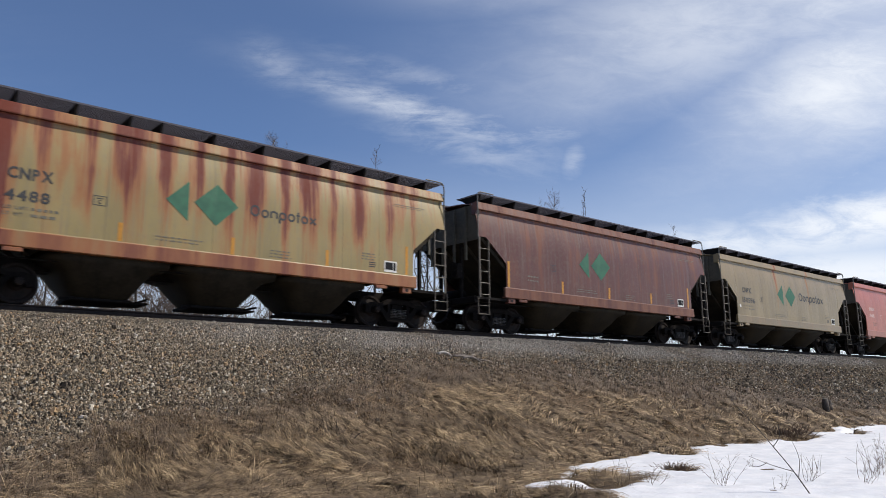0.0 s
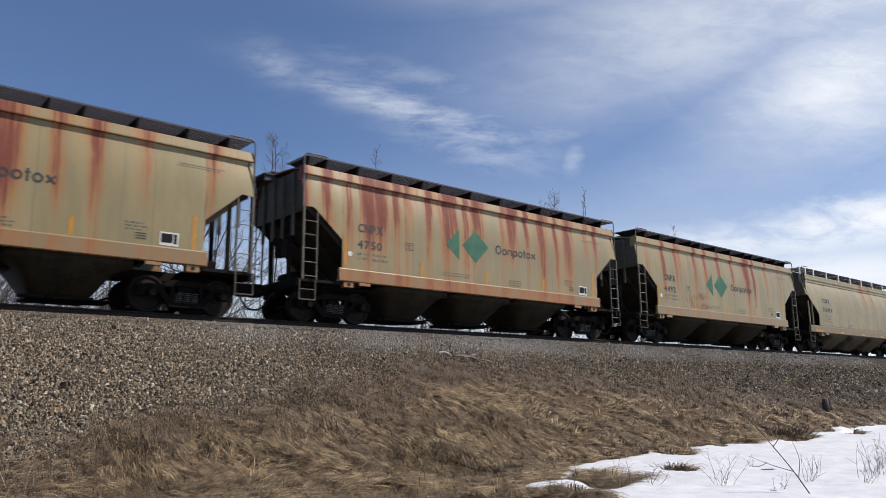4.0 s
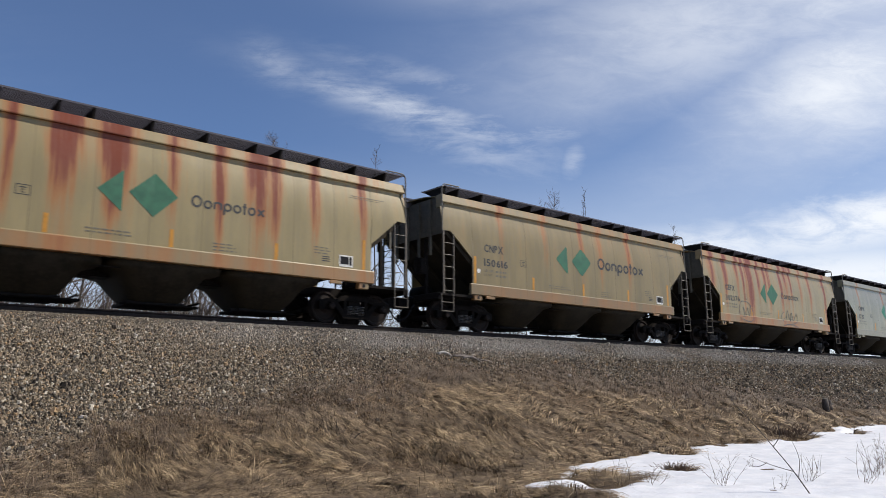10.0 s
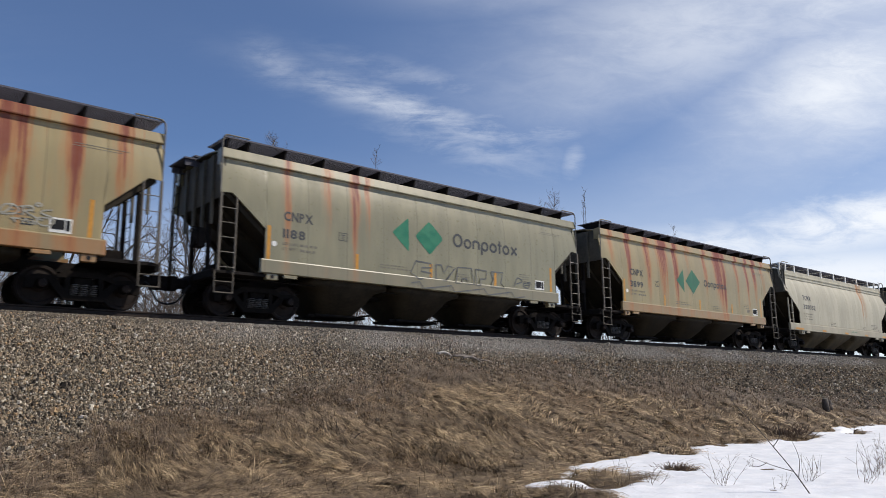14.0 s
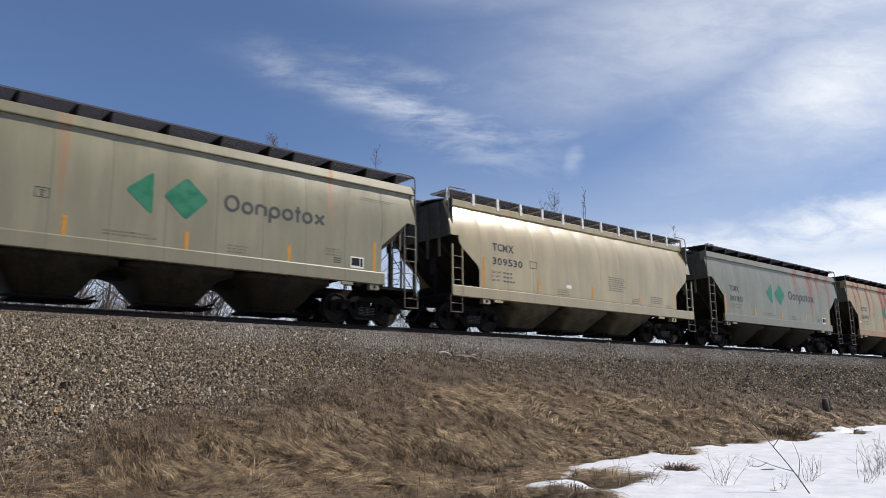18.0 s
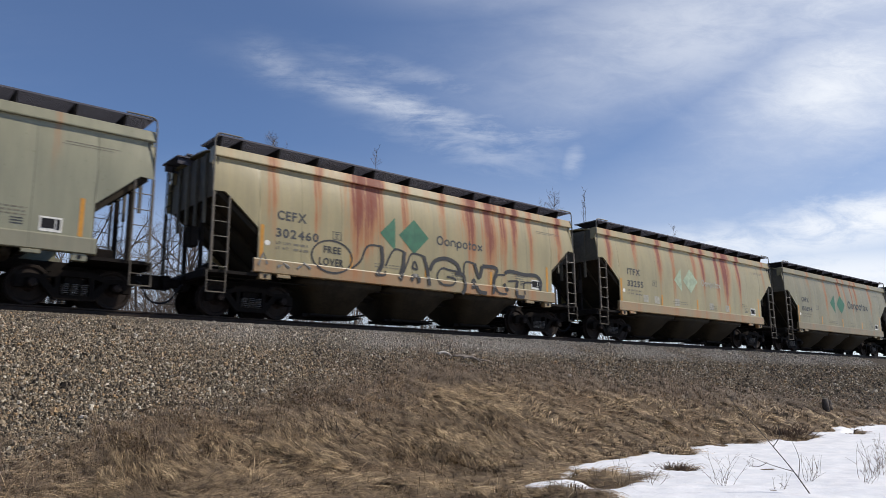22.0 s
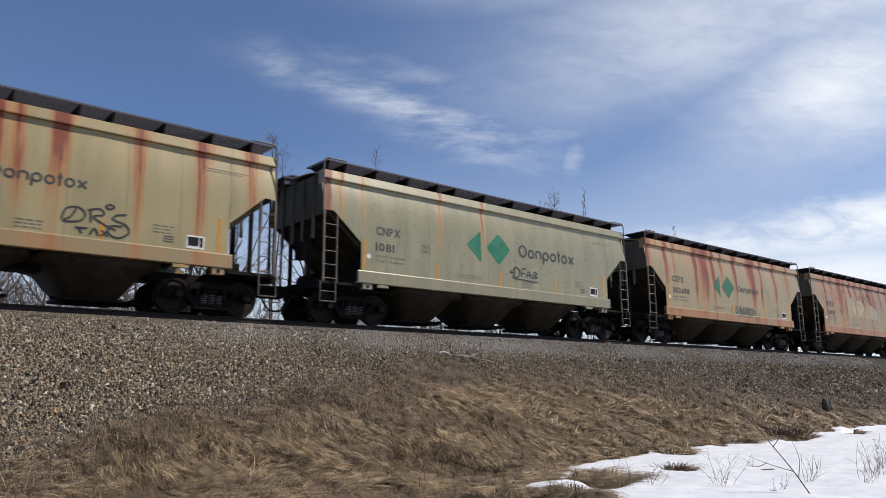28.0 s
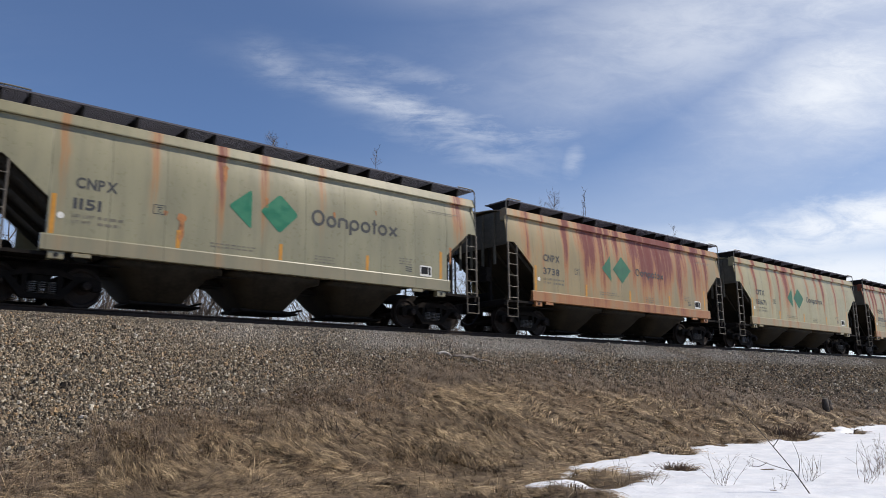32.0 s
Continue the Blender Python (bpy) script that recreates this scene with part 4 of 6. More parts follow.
def grass_material():
    m = bpy.data.materials.new("dry_grass")
    m.use_nodes = True
    nt = m.node_tree
    b = nt.nodes["Principled BSDF"]
    r = node(nt, "ShaderNodeNewGeometry").outputs["Random Per Island"]
    co = node(nt, "ShaderNodeTexCoord").outputs["Object"]
    ramp = node(nt, "ShaderNodeValToRGB", {0: r})
    el = ramp.color_ramp.elements
    el[0].color, el[1].color = (0.075, 0.053, 0.034, 1), (0.74, 0.58, 0.37, 1)
    for p, c in ((0.30, (0.18, 0.128, 0.080)), (0.70, (0.335, 0.242, 0.15))):
        e = el.new(p)
        e.color = (*c, 1)
    patch = noise_tex(nt, co, 0.7, 4.0)
    lock = noise_tex(nt, co, 5.0, 2.0)
    col = mix(nt, 1.0, ramp.outputs[0], mix(nt, remap(nt, lock, 0.36, 0.64), (0.55, 0.53, 0.50), (1.25, 1.22, 1.12)), "MULTIPLY")
    col = mix(nt, remap(nt, patch, 0.44, 0.62, 0, 0.5), col, (0.095, 0.068, 0.046))
    # greyer, older growth along the stones
    old = math_(nt, "ADD", math_(nt, "ADD", below_edge(nt, co), 1.25), math_(nt, "MULTIPLY", math_(nt, "SUBTRACT", patch, 0.5), 2.0))
    x = node(nt, "ShaderNodeSeparateXYZ", {0: co}).outputs[0]
    col = mix(nt, math_(nt, "MULTIPLY", remap(nt, old, -0.5, 0.5), remap(nt, x, 5.0, 10.0, 0.3, 0.68)), col, (0.155, 0.12, 0.092))
    nt.links.new(col, b.inputs["Base Color"])
    b.inputs["Roughness"].default_value = 0.7
    b.inputs["Specular IOR Level"].default_value = 0.3
    return m


def bare_patch(x, y):
    """Grass showing through the snow: over 0 inside."""
    best = -1.0
    for cx, cy, rx, ry in ((9.75, -11.45, 0.55, 0.95), (12.0, -11.5, 0.26, 0.38), (14.8, -9.65, 0.40, 0.42), (21.7, -9.1, 0.5, 1.3), (25.0, -9.5, 0.25, 1.0)):
        away = math.hypot(cx, cy + 19.15)
        ax, ay = cx / away, (cy + 19.15) / away
        d = 1 - math.hypot(((x - cx) * ay - (y - cy) * ax) / rx, ((x - cx) * ax + (y - cy) * ay) / ry)
        best = max(best, d)
    return best + 0.30 * n2(x, y, 2.2, 4.0)


def snow_cover(x, y):
    """Over 0 where snow lies."""
    d = (snow_edge(x) - y) * 0.9 + 0.45 * n2(x, y, 0.8, 9.0) + 0.2 * n2(x, y, 2.5, 5.0)
    d = min(d, -bare_patch(x, y) * 1.0)
    small = 1 - math.hypot((x - 8.85) / 0.62, (y + 11.35) / 0.45) + 0.5 * n2(x, y, 1.8, 2.0)
    return max(d, small * 0.6)


def blade(verts, quads, root, way, length, rise, w, droop):
    """One bent blade of three pieces lying along way."""
    k = len(verts)
    dx, dy = math.cos(way), math.sin(way)
    px, py = -dy * w, dx * w
    fall = 0.42 if root[1] > -9.0 else 0.05
    for t, up, s in ((0.0, -0.02, 1.0), (0.35, 0.8 * rise, 1.0), (0.7, rise, 0.8), (1.0, rise * droop, 0.15)):
        ex, ey = root[0] + dx * length * t, root[1] + dy * length * t
        ez = root[2] + fall * dy * length * t + up
        verts.append((ex - px * s, ey - py * s, ez))
        verts.append((ex + px * s, ey + py * s, ez + w * 0.7 * s))
    quads += [(k + i, k + i + 1, k + i + 3, k + i + 2) for i in (0, 2, 4)]


def build_grass():
    rng = random.Random(11)
    verts, quads = [], []
    # combed locks of blades that bend over together
    for x0, x1, y0, y1, per, many, wide in ((-0.5, 6.5, -10.6, -5.2, 120, 14, 0.0034), (6.5, 13, -13.5, -4.2, 84, 14, 0.0044), (13, 22, -12.5, -4.2, 58, 12, 0.0068), (22, 45, -10.0, -5.2, 22, 10, 0.012)):
        for _ in range(int((x1 - x0) * (y1 - y0) * per)):
            x, y = rng.uniform(x0, x1), rng.uniform(y0, y1)
            edge = ballast_edge(x) + 0.45 * n2(x, y, 0.9, 1.0)
            below = edge - y
            if rng.random() > (0.35 * math.exp(3 * below) if below < 0 else 0.5 + 0.5 * min(1.0, below / 0.7)):
                continue
            if snow_cover(x, y) > -0.04:
                continue
            thick = n2(x, y, 0.55, 6.0) + 0.5 * n2(x, y, 1.7, 8.0)
            if rng.random() > 0.86 + 0.8 * thick:
                continue
            grown = min(1.0, 0.35 + 0.5 * max(0.0, below))
            way = -0.95 + 2.2 * n2(x, y, 0.42, 12.0) + 1.5 * n2(x, y, 1.3, 2.0) + rng.gauss(0, 0.22)
            length = rng.uniform(0.28, 0.70) * (0.8 + 0.5 * thick) * (0.6 + 0.4 * grown)
            rise = rng.uniform(0.03, 0.12) * (1.0 + 0.6 * thick)
            droop = rng.uniform(0.2, 0.9)
            z = ground_z(x, y)
            for _ in range(rng.randint(many - 5, many + 4)):
                root = (x + rng.gauss(0, 0.035), y + rng.gauss(0, 0.035), z)
                blade(verts, quads, root, way + rng.gauss(0, 0.20), length * rng.uniform(0.55, 1.15), rise * rng.uniform(0.6, 1.25), wide * rng.uniform(0.5, 1.25), droop)
            if rng.random() < 0.5:
                blade(verts, quads, (x, y, z), way + rng.gauss(0, 1.2), length * rng.uniform(0.5, 1.0), rise + rng.uniform(0.02, 0.14), wide * 0.8, 1.0)
    me = bpy.data.meshes.new("dry_grass")
    me.from_pydata(verts, [], quads)
    me.materials.append(grass_material())
    tagged(new("dry_grass", me), "matted straw-brown dry grass lying on the slope", "grass", kind="stuff")
    # short dead weeds where the stones give way to grass
    verts, quads = [], []
    for x0, x1, per, wide in ((0.5, 9, 330, 0.0028), (9, 18, 330, 0.004), (18, 36, 110, 0.009)):
        for _ in range(int((x1 - x0) * 2.4 * per)):
            x = rng.uniform(x0, x1)
            y = ballast_edge(x) + 0.45 * n2(x, -6.0, 0.9, 1.0) - rng.gauss(0.45 if x < 9 else 0.15, 0.5 if x < 9 else 0.7)
            if n2(x, y, 0.8, 15.0) + 0.5 * n2(x, y, 2.4, 16.0) < rng.uniform(-0.5, 0.2) or snow_cover(x, y) > -0.04:
                continue
            blade(verts, quads, (x, y, ground_z(x, y)), rng.gauss(-1.2, 0.9), rng.uniform(0.05, 0.22), rng.uniform(0.06, 0.17), wide * rng.uniform(0.6, 1.3), rng.uniform(0.7, 1.2))
    me = bpy.data.meshes.new("dead_weed")
    me.from_pydata(verts, [], quads)
    me.materials.append(material("grey_brown_weed", (0.26, 0.195, 0.14), 0.85, 0.0, 0.4, 2.0, 0.0, 0.6, spec=0.2))
    tagged(new("dead_weed", me), "short grey-brown dead weeds at the edge of the stones", "weeds", kind="stuff")


def snow_material():
    m = bpy.data.materials.new("old_snow")
    m.use_nodes = True
    nt = m.node_tree
    b = nt.nodes["Principled BSDF"]
    co = node(nt, "ShaderNodeTexCoord").outputs["Object"]
    n1 = noise_tex(nt, co, 2.5, 5.0)
    n3 = noise_tex(nt, co, 22.0, 5.0)
    col = mix(nt, remap(nt, n1, 0.35, 0.7), (0.68, 0.70, 0.735), (0.785, 0.79, 0.81))
    col = mix(nt, remap(nt, n3, 0.66, 0.78, 0, 0.6), col, (0.36, 0.29, 0.22))
    nt.links.new(col, b.inputs["Base Color"])
    b.inputs["Roughness"].default_value = 0.75
    b.inputs["Subsurface Weight"].default_value = 0.0
    bp = node(nt, "ShaderNodeBump", {"Height": math_(nt, "ADD", n1, math_(nt, "MULTIPLY", n3, 0.3)), "Strength": 0.5, "Distance": 0.06})
    nt.links.new(bp.outputs[0], b.inputs["Normal"])
    return m


def build_snow():
    def height(x, y):
        d = snow_cover(x, y)
        t = max(-1.0, min(1.0, d / 0.30))
        h = 0.10 * (t if t < 0 else t * (2 - t))
        return bank_z(y) + h - 0.01 + 0.035 * n2(x, y, 0.7, 3.0) * (t > 0) + 0.026 * n2(x, y, 3.2, 3.0) * (t > 0)
    xs = [7.4 + i * 0.10 for i in range(170)] + [24.4 + i * 0.25 for i in range(60)] + [40 + i * 2.0 for i in range(30)]
    ys = [-60, -48, -38, -30, -25, -21] + [-18.6 + i * 0.10 for i in range(104)]
    ob = new("snow_patch", grid_mesh("snow_patch", xs, ys, height, snow_material()))
    tagged(ob, "melting patch of old white snow beside the dry grass", "snow", kind="stuff")


# ---- the track ----
def build_track():
    for y, name in ((-0.7525, "near"), (0.7525, "far")):
        g = Geo()
        prof = [(y - 0.07, -0.185), (y + 0.07, -0.185), (y + 0.07, -0.17), (y + 0.012, -0.145), (y + 0.009, -0.05), (y + 0.037, -0.035),
                (y + 0.037, -0.008), (y + 0.028, 0.0), (y - 0.028, 0.0), (y - 0.037, -0.008), (y - 0.037, -0.035), (y - 0.009, -0.05), (y - 0.012, -0.145), (y - 0.07, -0.17)]
        g.prism(prof, -620, 640)
        tagged(new("rail", g.mesh("rail", RAIL)), "rusty steel rail with a worn top", "rail", "rails of the track", "structure")
    g = Geo()
    for i in range(170):
        x = -12 + i * 0.56
        g.box(x - 0.11, x + 0.11, -1.3, 1.3, -0.36, -0.188)
    tagged(new("railway_ties", g.mesh("railway_ties", TIE, fix=False)), "weathered timber ties sunk in the ballast", "railway tie", kind="stuff")


CREAM, GREY, TAN, IVORY = (0.455, 0.365, 0.19), (0.37, 0.345, 0.235), (0.42, 0.315, 0.17), (0.48, 0.415, 0.285)
RUSTED = "cream covered hopper car streaked with red rust, green diamond emblem"
PALE = "pale grey covered hopper car with a bright green diamond emblem"

car_number("", "", base=(0.66, 0.20, 0.13), rust=0.12, dirt=0.2, seed=1, label="salmon red covered hopper car on the track", logo="", letters=LETTER_RED)
car_number("CNPX", "150596", base=TAN, rust=0.10, dirt=0.25, seed=2, label="dull tan covered hopper car with a faded green emblem", logo="faded big", streaks="-1.6 .3 .1, 2.1 .2 .1")
car_number("", "", base=(0.17, 0.052, 0.034), rust=0.75, dirt=0.35, seed=3, label="dark maroon covered hopper car, rust-stained, dull green emblem", logo="maroon", gloss=0.5, letters=LETTER, orange=(0.25, 0.095, 0.045), deep=(0.10, 0.035, 0.03))
car_number("CNPX", "4488", base=(0.48, 0.37, 0.16), rust=0.62, dirt=0.35, seed=4, orange=(0.42, 0.165, 0.065), deep=(0.17, 0.045, 0.033), label="cream covered hopper car heavily striped with red-brown rust", streaks="-6.84 0.3 0.13, -5.34 0.9 0.26, -4.60 0.3 0.13, -3.60 0.5 0.13, -2.65 0.9 0.26, -1.92 0.7 0.13, -1.02 0.4 0.13, -0.21 0.6 0.13, 0.49 0.8 0.26, 1.35 0.6 0.13, 2.11 0.8 0.26, 2.89 0.6 0.13, 3.76 0.7 0.13, 4.88 0.4 0.13, 5.77 0.3 0.13")
car_number("TCMX", "313414", "step", IVORY, "1.2 .25 .3, 2.4 .25 .2", 0.14, 0.55, 0.55, 5, "ivory covered hopper car with grimy grey streaks and a stepped top", "")
car_number("CNPX", "4492", base=CREAM, rust=0.22, dirt=0.2, seed=6, label=RUSTED, streaks="-6.30 0.3 0.13, -5.16 0.6 0.13, -4.15 0.4 0.13, -3.91 0.3 0.13, -2.63 0.8 0.13, -1.76 0.5 0.13, -0.63 0.5 0.13, 0.63 0.4 0.13, 2.05 0.8 0.26, 2.68 0.7 0.13, 4.01 0.4 0.13, 5.44 0.3 0.13")
car_number("CNPX", "4750", base=(0.47, 0.38, 0.215), rust=0.42, dirt=0.2, seed=7, label=RUSTED, streaks="-7.02 0.7 0.13, -6.25 0.8 0.13, -5.49 0.5 0.13, -4.86 0.7 0.26, -4.42 0.6 0.26, -3.81 0.9 0.13, -3.43 0.4 0.13, -2.54 0.8 0.13, -1.72 0.9 0.26, -1.48 0.7 0.13, -0.98 0.6 0.13, -0.46 0.8 0.26, 0.76 0.5 0.13, 1.18 0.6 0.26, 1.93 0.5 0.13, 2.70 0.8 0.26, 3.50 0.6 0.13, 4.18 0.6 0.26, 5.24 0.5 0.13, 5.78 0.7 0.13")
car_number("CEFX", "302713", base=CREAM, rust=0.32, dirt=0.25, seed=8, label=RUSTED, streaks="-5.68 0.4 0.13, -5.08 0.7 0.13, -3.65 0.6 0.26, -2.82 0.4 0.13, -2.13 0.5 0.13, -1.05 0.6 0.13, -0.49 0.7 0.26, 1.26 0.8 0.26, 2.30 0.6 0.13, 3.16 0.7 0.13, 4.27 0.4 0.13, 5.92 0.4 0.13")
car_number("TCMX", "311775", "step", (0.54, 0.445, 0.27), "-3.62 0.25 0.13, 0.87 0.4 0.13, 3.48 0.25 0.13", 0.16, 0.35, 0.45, 9, "tan covered hopper car with bubble-letter graffiti and a stepped top", "")
car_number("CNPX", "1731", base=GREY, rust=0.05, dirt=0.2, seed=10, gloss=0.34, label=PALE, logo="big", streaks="-4.97 0.2 0.13, -1.11 0.35 0.13, 1.91 0.2 0.13")
car_number("CEFX", "302376", base=CREAM, rust=0.32, dirt=0.2, seed=11, label="cream covered hopper car with broad rust streaks and thin graffiti", streaks="-6.3 .5 .2, -5.1 .6 .15, -3.98 0.7 0.13, -3.46 0.4 0.13, -2.80 1 0.26, -1.90 0.7 0.13, -1.22 0.5 0.13, -0.80 0.6 0.13, 0.47 0.7 0.13, 1.03 0.5 0.26, 1.60 0.7 0.13, 2.73 0.3 0.13, 3.85 0.6 0.13, 5.68 0.6 0.13")
car_number("CNPX", "150616", base=(0.355, 0.285, 0.155), rust=0.24, dirt=0.35, seed=12, label="dusty tan covered hopper car with a dull green emblem", logo="big", gloss=0.40, streaks="-4.38 0.25 0.13, -2.13 0.3 0.13, -0.11 0.35 0.13, 1.06 0.2 0.13, 2.88 0.3 0.13")
car_number("CITX", "151623", base=CREAM, rust=0.30, dirt=0.2, seed=13, label=RUSTED, streaks="-6.48 0.7 0.13, -5.64 0.5 0.13, -5.15 0.4 0.13, -3.69 0.5 0.13, -2.57 0.9 0.26, -1.52 0.8 0.26, -0.12 0.4 0.13, 1.07 0.6 0.13, 2.17 0.8 0.26, 2.66 0.6 0.13, 3.85 0.4 0.13, 5.47 0.5 0.13")
car_number("TCMX", "320032", "step", (0.635, 0.595, 0.51), "3.0 .35 .15, 3.4 .2 .3", 0.03, 0.10, 0.62, 14, "clean ivory covered hopper car with a stepped top and yellow reflectors", "")
car_number("CNPX", "3899", base=CREAM, rust=0.25, dirt=0.15, seed=15, label=RUSTED, streaks="-6.36 0.2 0.13, -5.24 0.6 0.13, -3.93 0.6 0.13, -2.74 0.9 0.26, -1.82 0.8 0.13, -0.85 0.3 0.13, 0.56 0.4 0.13, 1.80 0.9 0.26, 2.23 0.7 0.13, 3.42 0.4 0.13, 4.36 0.6 0.13, 5.17 0.6 0.13, 6.02 0.3 0.13")
car_number("CNPX", "1188", base=(0.36, 0.335, 0.225), rust=0.07, dirt=0.15, seed=16, gloss=0.32, label="pale grey covered hopper car with outlined graffiti and a green emblem", logo="big", streaks="-5.11 0.3 0.13, -3.86 0.3 0.13, -2.91 0.6 0.13, -2.48 0.3 0.13")
car_number("CITX", "151490", base=CREAM, rust=0.35, dirt=0.15, seed=17, label=RUSTED, streaks="-5.9 .4 .15, -5.2 .5 .15, -3.94 0.5 0.13, -3.21 0.3 0.13, -1.66 0.8 0.26, -0.92 0.8 0.26, -0.39 0.4 0.13, -0.06 0.4 0.13, 0.64 0.6 0.13, 1.08 0.4 0.13, 1.91 0.8 0.13, 2.88 1 0.26, 3.64 0.5 0.13, 4.00 0.5 0.13, 5.10 0.7 0.13, 6.08 0.4 0.13")
car_number("TCMX", "307851", base=(0.28, 0.28, 0.215), rust=0.06, dirt=0.2, seed=18, gloss=0.42, label="cool grey covered hopper car stained at one end, green emblem", logo="big", streaks="1.87 0.4 0.26, 3.55 0.5 0.4, 4.65 0.4 0.3, 5.81 0.4 0.3", orange=(0.30, 0.20, 0.15))
car_number("TCMX", "309530", "post", (0.575, 0.47, 0.285), "-4.0 .12 .2, 2.0 .15 .1", 0.05, 0.06, 0.36, 19, "glossy beige covered hopper car with a row of white walkway posts", "")
car_number("CNPX", "1718", base=(0.36, 0.34, 0.24), rust=0.04, dirt=0.18, seed=20, gloss=0.34, label=PALE, logo="big", streaks="-3.0 .2 .1, 4.0 .2 .1")
car_number("CNPX", "150694", base=(0.345, 0.312, 0.20), rust=0.16, dirt=0.2, seed=21, gloss=0.37, label="pale tan covered hopper car, lightly rusted, green emblem", logo="big", streaks="-4.11 0.2 0.13, -2.04 0.3 0.13, -0.15 0.4 0.13, 0.6 .3 .1, 1.63 0.3 0.13, 2.25 0.3 0.13, 4.42 0.3 0.13")
car_number("ITFX", "33255", base=(0.48, 0.41, 0.23), rust=0.25, dirt=0.2, seed=22, label="cream covered hopper car with orange rust and a painted-out emblem", logo="out", streaks="-6.3 .4 .15, -4.6 .4 .13, -2.9 .5 .13, -1.8 .4 .13, -0.16 0.3 0.13, 0.57 0.7 0.13, 1.83 0.7 0.13, 2.54 0.8 0.26, 3.78 0.6 0.13, 6.29 0.3 0.13")
car_number("CEFX", "302460", base=(0.47, 0.40, 0.23), rust=0.26, dirt=0.25, seed=23, label="cream covered hopper car with large black outlined graffiti", streaks="-5.4 .3 .13, -3.96 0.4 0.13, -2.62 0.7 0.26, -2.23 0.8 0.26, -1.82 0.4 0.13, -0.91 0.3 0.13, 0.62 0.3 0.13, 1.79 0.7 0.26, 2.68 0.7 0.26, 3.34 0.5 0.13, 3.92 0.5 0.13, 4.73 0.3 0.13, 6.24 0.4 0.13")
car_number("CNPX", "1256", base=(0.37, 0.37, 0.28), rust=0.03, dirt=0.15, seed=24, gloss=0.33, label=PALE, logo="big", streaks="1.6 .35 .08, 4.9 .15 .1")
car_number("CEFX", "302486", base=(0.50, 0.42, 0.235), rust=0.18, dirt=0.12, seed=25, label=RUSTED, streaks="-6.30 0.7 0.13, -6.12 0.4 0.13, -5.11 0.8 0.13, -3.74 0.8 0.13, -1.74 0.7 0.13, -0.55 0.5 0.13, 0.08 0.4 0.13, 0.74 0.4 0.13, 2.04 0.8 0.13, 2.67 0.6 0.13, 4.00 0.5 0.13, 5.20 0.5 0.13, 6.47 0.7 0.13")
car_number("PTEX", "21901", base=(0.44, 0.30, 0.155), rust=0.55, dirt=0.25, seed=26, label="orange-brown covered hopper car pitted with rust, a pale painted-out patch", logo="patch", patchy=0.55, streaks="-5.28 0.6 0.13, -4.37 0.6 0.13, -3.25 0.8 0.26, -2.59 0.6 0.13, -1.76 0.7 0.13, -0.87 0.6 0.13, -0.01 0.6 0.13, 1.07 0.8 0.26, 1.77 0.6 0.13, 2.89 0.8 0.13, 3.89 0.7 0.13, 5.38 0.6 0.13, 6.53 0.6 0.13")
car_number("CEFX", "302688", base=(0.50, 0.39, 0.22), rust=0.48, dirt=0.15, seed=27, label="cream covered hopper car heavily striped with red-brown rust", streaks="-6.86 0.6 0.13, -5.61 0.5 0.13, -4.96 0.4 0.13, -3.25 0.7 0.13, -2.52 0.9 0.26, -1.78 0.6 0.13, -1.01 0.4 0.13, 0.20 0.8 0.13, 1.90 0.9 0.26, 2.80 0.7 0.13, 4.21 0.7 0.13, 5.6 .4 .2")
car_number("CNPX", "1081", base=(0.41, 0.385, 0.255), rust=0.06, dirt=0.12, seed=28, gloss=0.30, label="pale grey covered hopper car with a small black tag", logo="big", orange=(0.50, 0.33, 0.13), streaks="-6.9 0.6 0.15, -6.49 0.4 0.13, -5.70 0.3 0.13, -2.73 0.3 0.13, -0.86 0.4 0.13")
car_number("CEFX", "302266", base=(0.50, 0.415, 0.225), rust=0.28, dirt=0.12, seed=29, label="cream covered hopper car with rust stripes and two black tags", streaks="-7.08 0.5 0.13, -6.33 0.5 0.13, -5.73 0.8 0.13, -5.29 0.6 0.13, -4.09 0.9 0.13, -3.53 0.6 0.13, -2.94 0.6 0.13, -1.76 0.8 0.13, -1.01 0.7 0.26, 0.41 0.9 0.13, 0.89 0.5 0.13, 1.67 0.8 0.13, 3.47 0.4 0.13, 4.97 0.6 0.13, 6.35 0.4 0.13")
car_number("CITX", "151671", base=(0.50, 0.44, 0.255), rust=0.20, dirt=0.15, seed=30, label=RUSTED, streaks="-6.48 0.4 0.13, -5.20 0.7 0.13, -3.65 0.4 0.13, -2.74 0.6 0.13, -1.84 0.9 0.26, -0.97 0.5 0.13, 0.67 0.4 0.13, 1.79 0.6 0.13, 2.59 0.7 0.13, 4.18 0.4 0.13, 5.57 0.3 0.13")
car_number("CNPX", "3738", base=(0.43, 0.335, 0.175), rust=0.46, dirt=0.2, seed=31, label="cream covered hopper car, one half washed with purple-red rust", deep=(0.17, 0.045, 0.042), streaks="-6.0 .4 .13, -5.2 .3 .1, -3.96 0.5 0.13, -2.77 0.8 0.26, -2.39 0.6 0.26, -1.79 0.7 0.13, -1.45 0.5 0.13, -0.82 0.6 0.13, 0.30 0.7 0.4, 0.77 0.9 0.4, 1.26 1 0.4, 1.94 0.9 0.4, 2.64 0.9 0.4, 3.76 0.7 0.4, 4.96 0.8 0.3, 5.81 0.6 0.13")
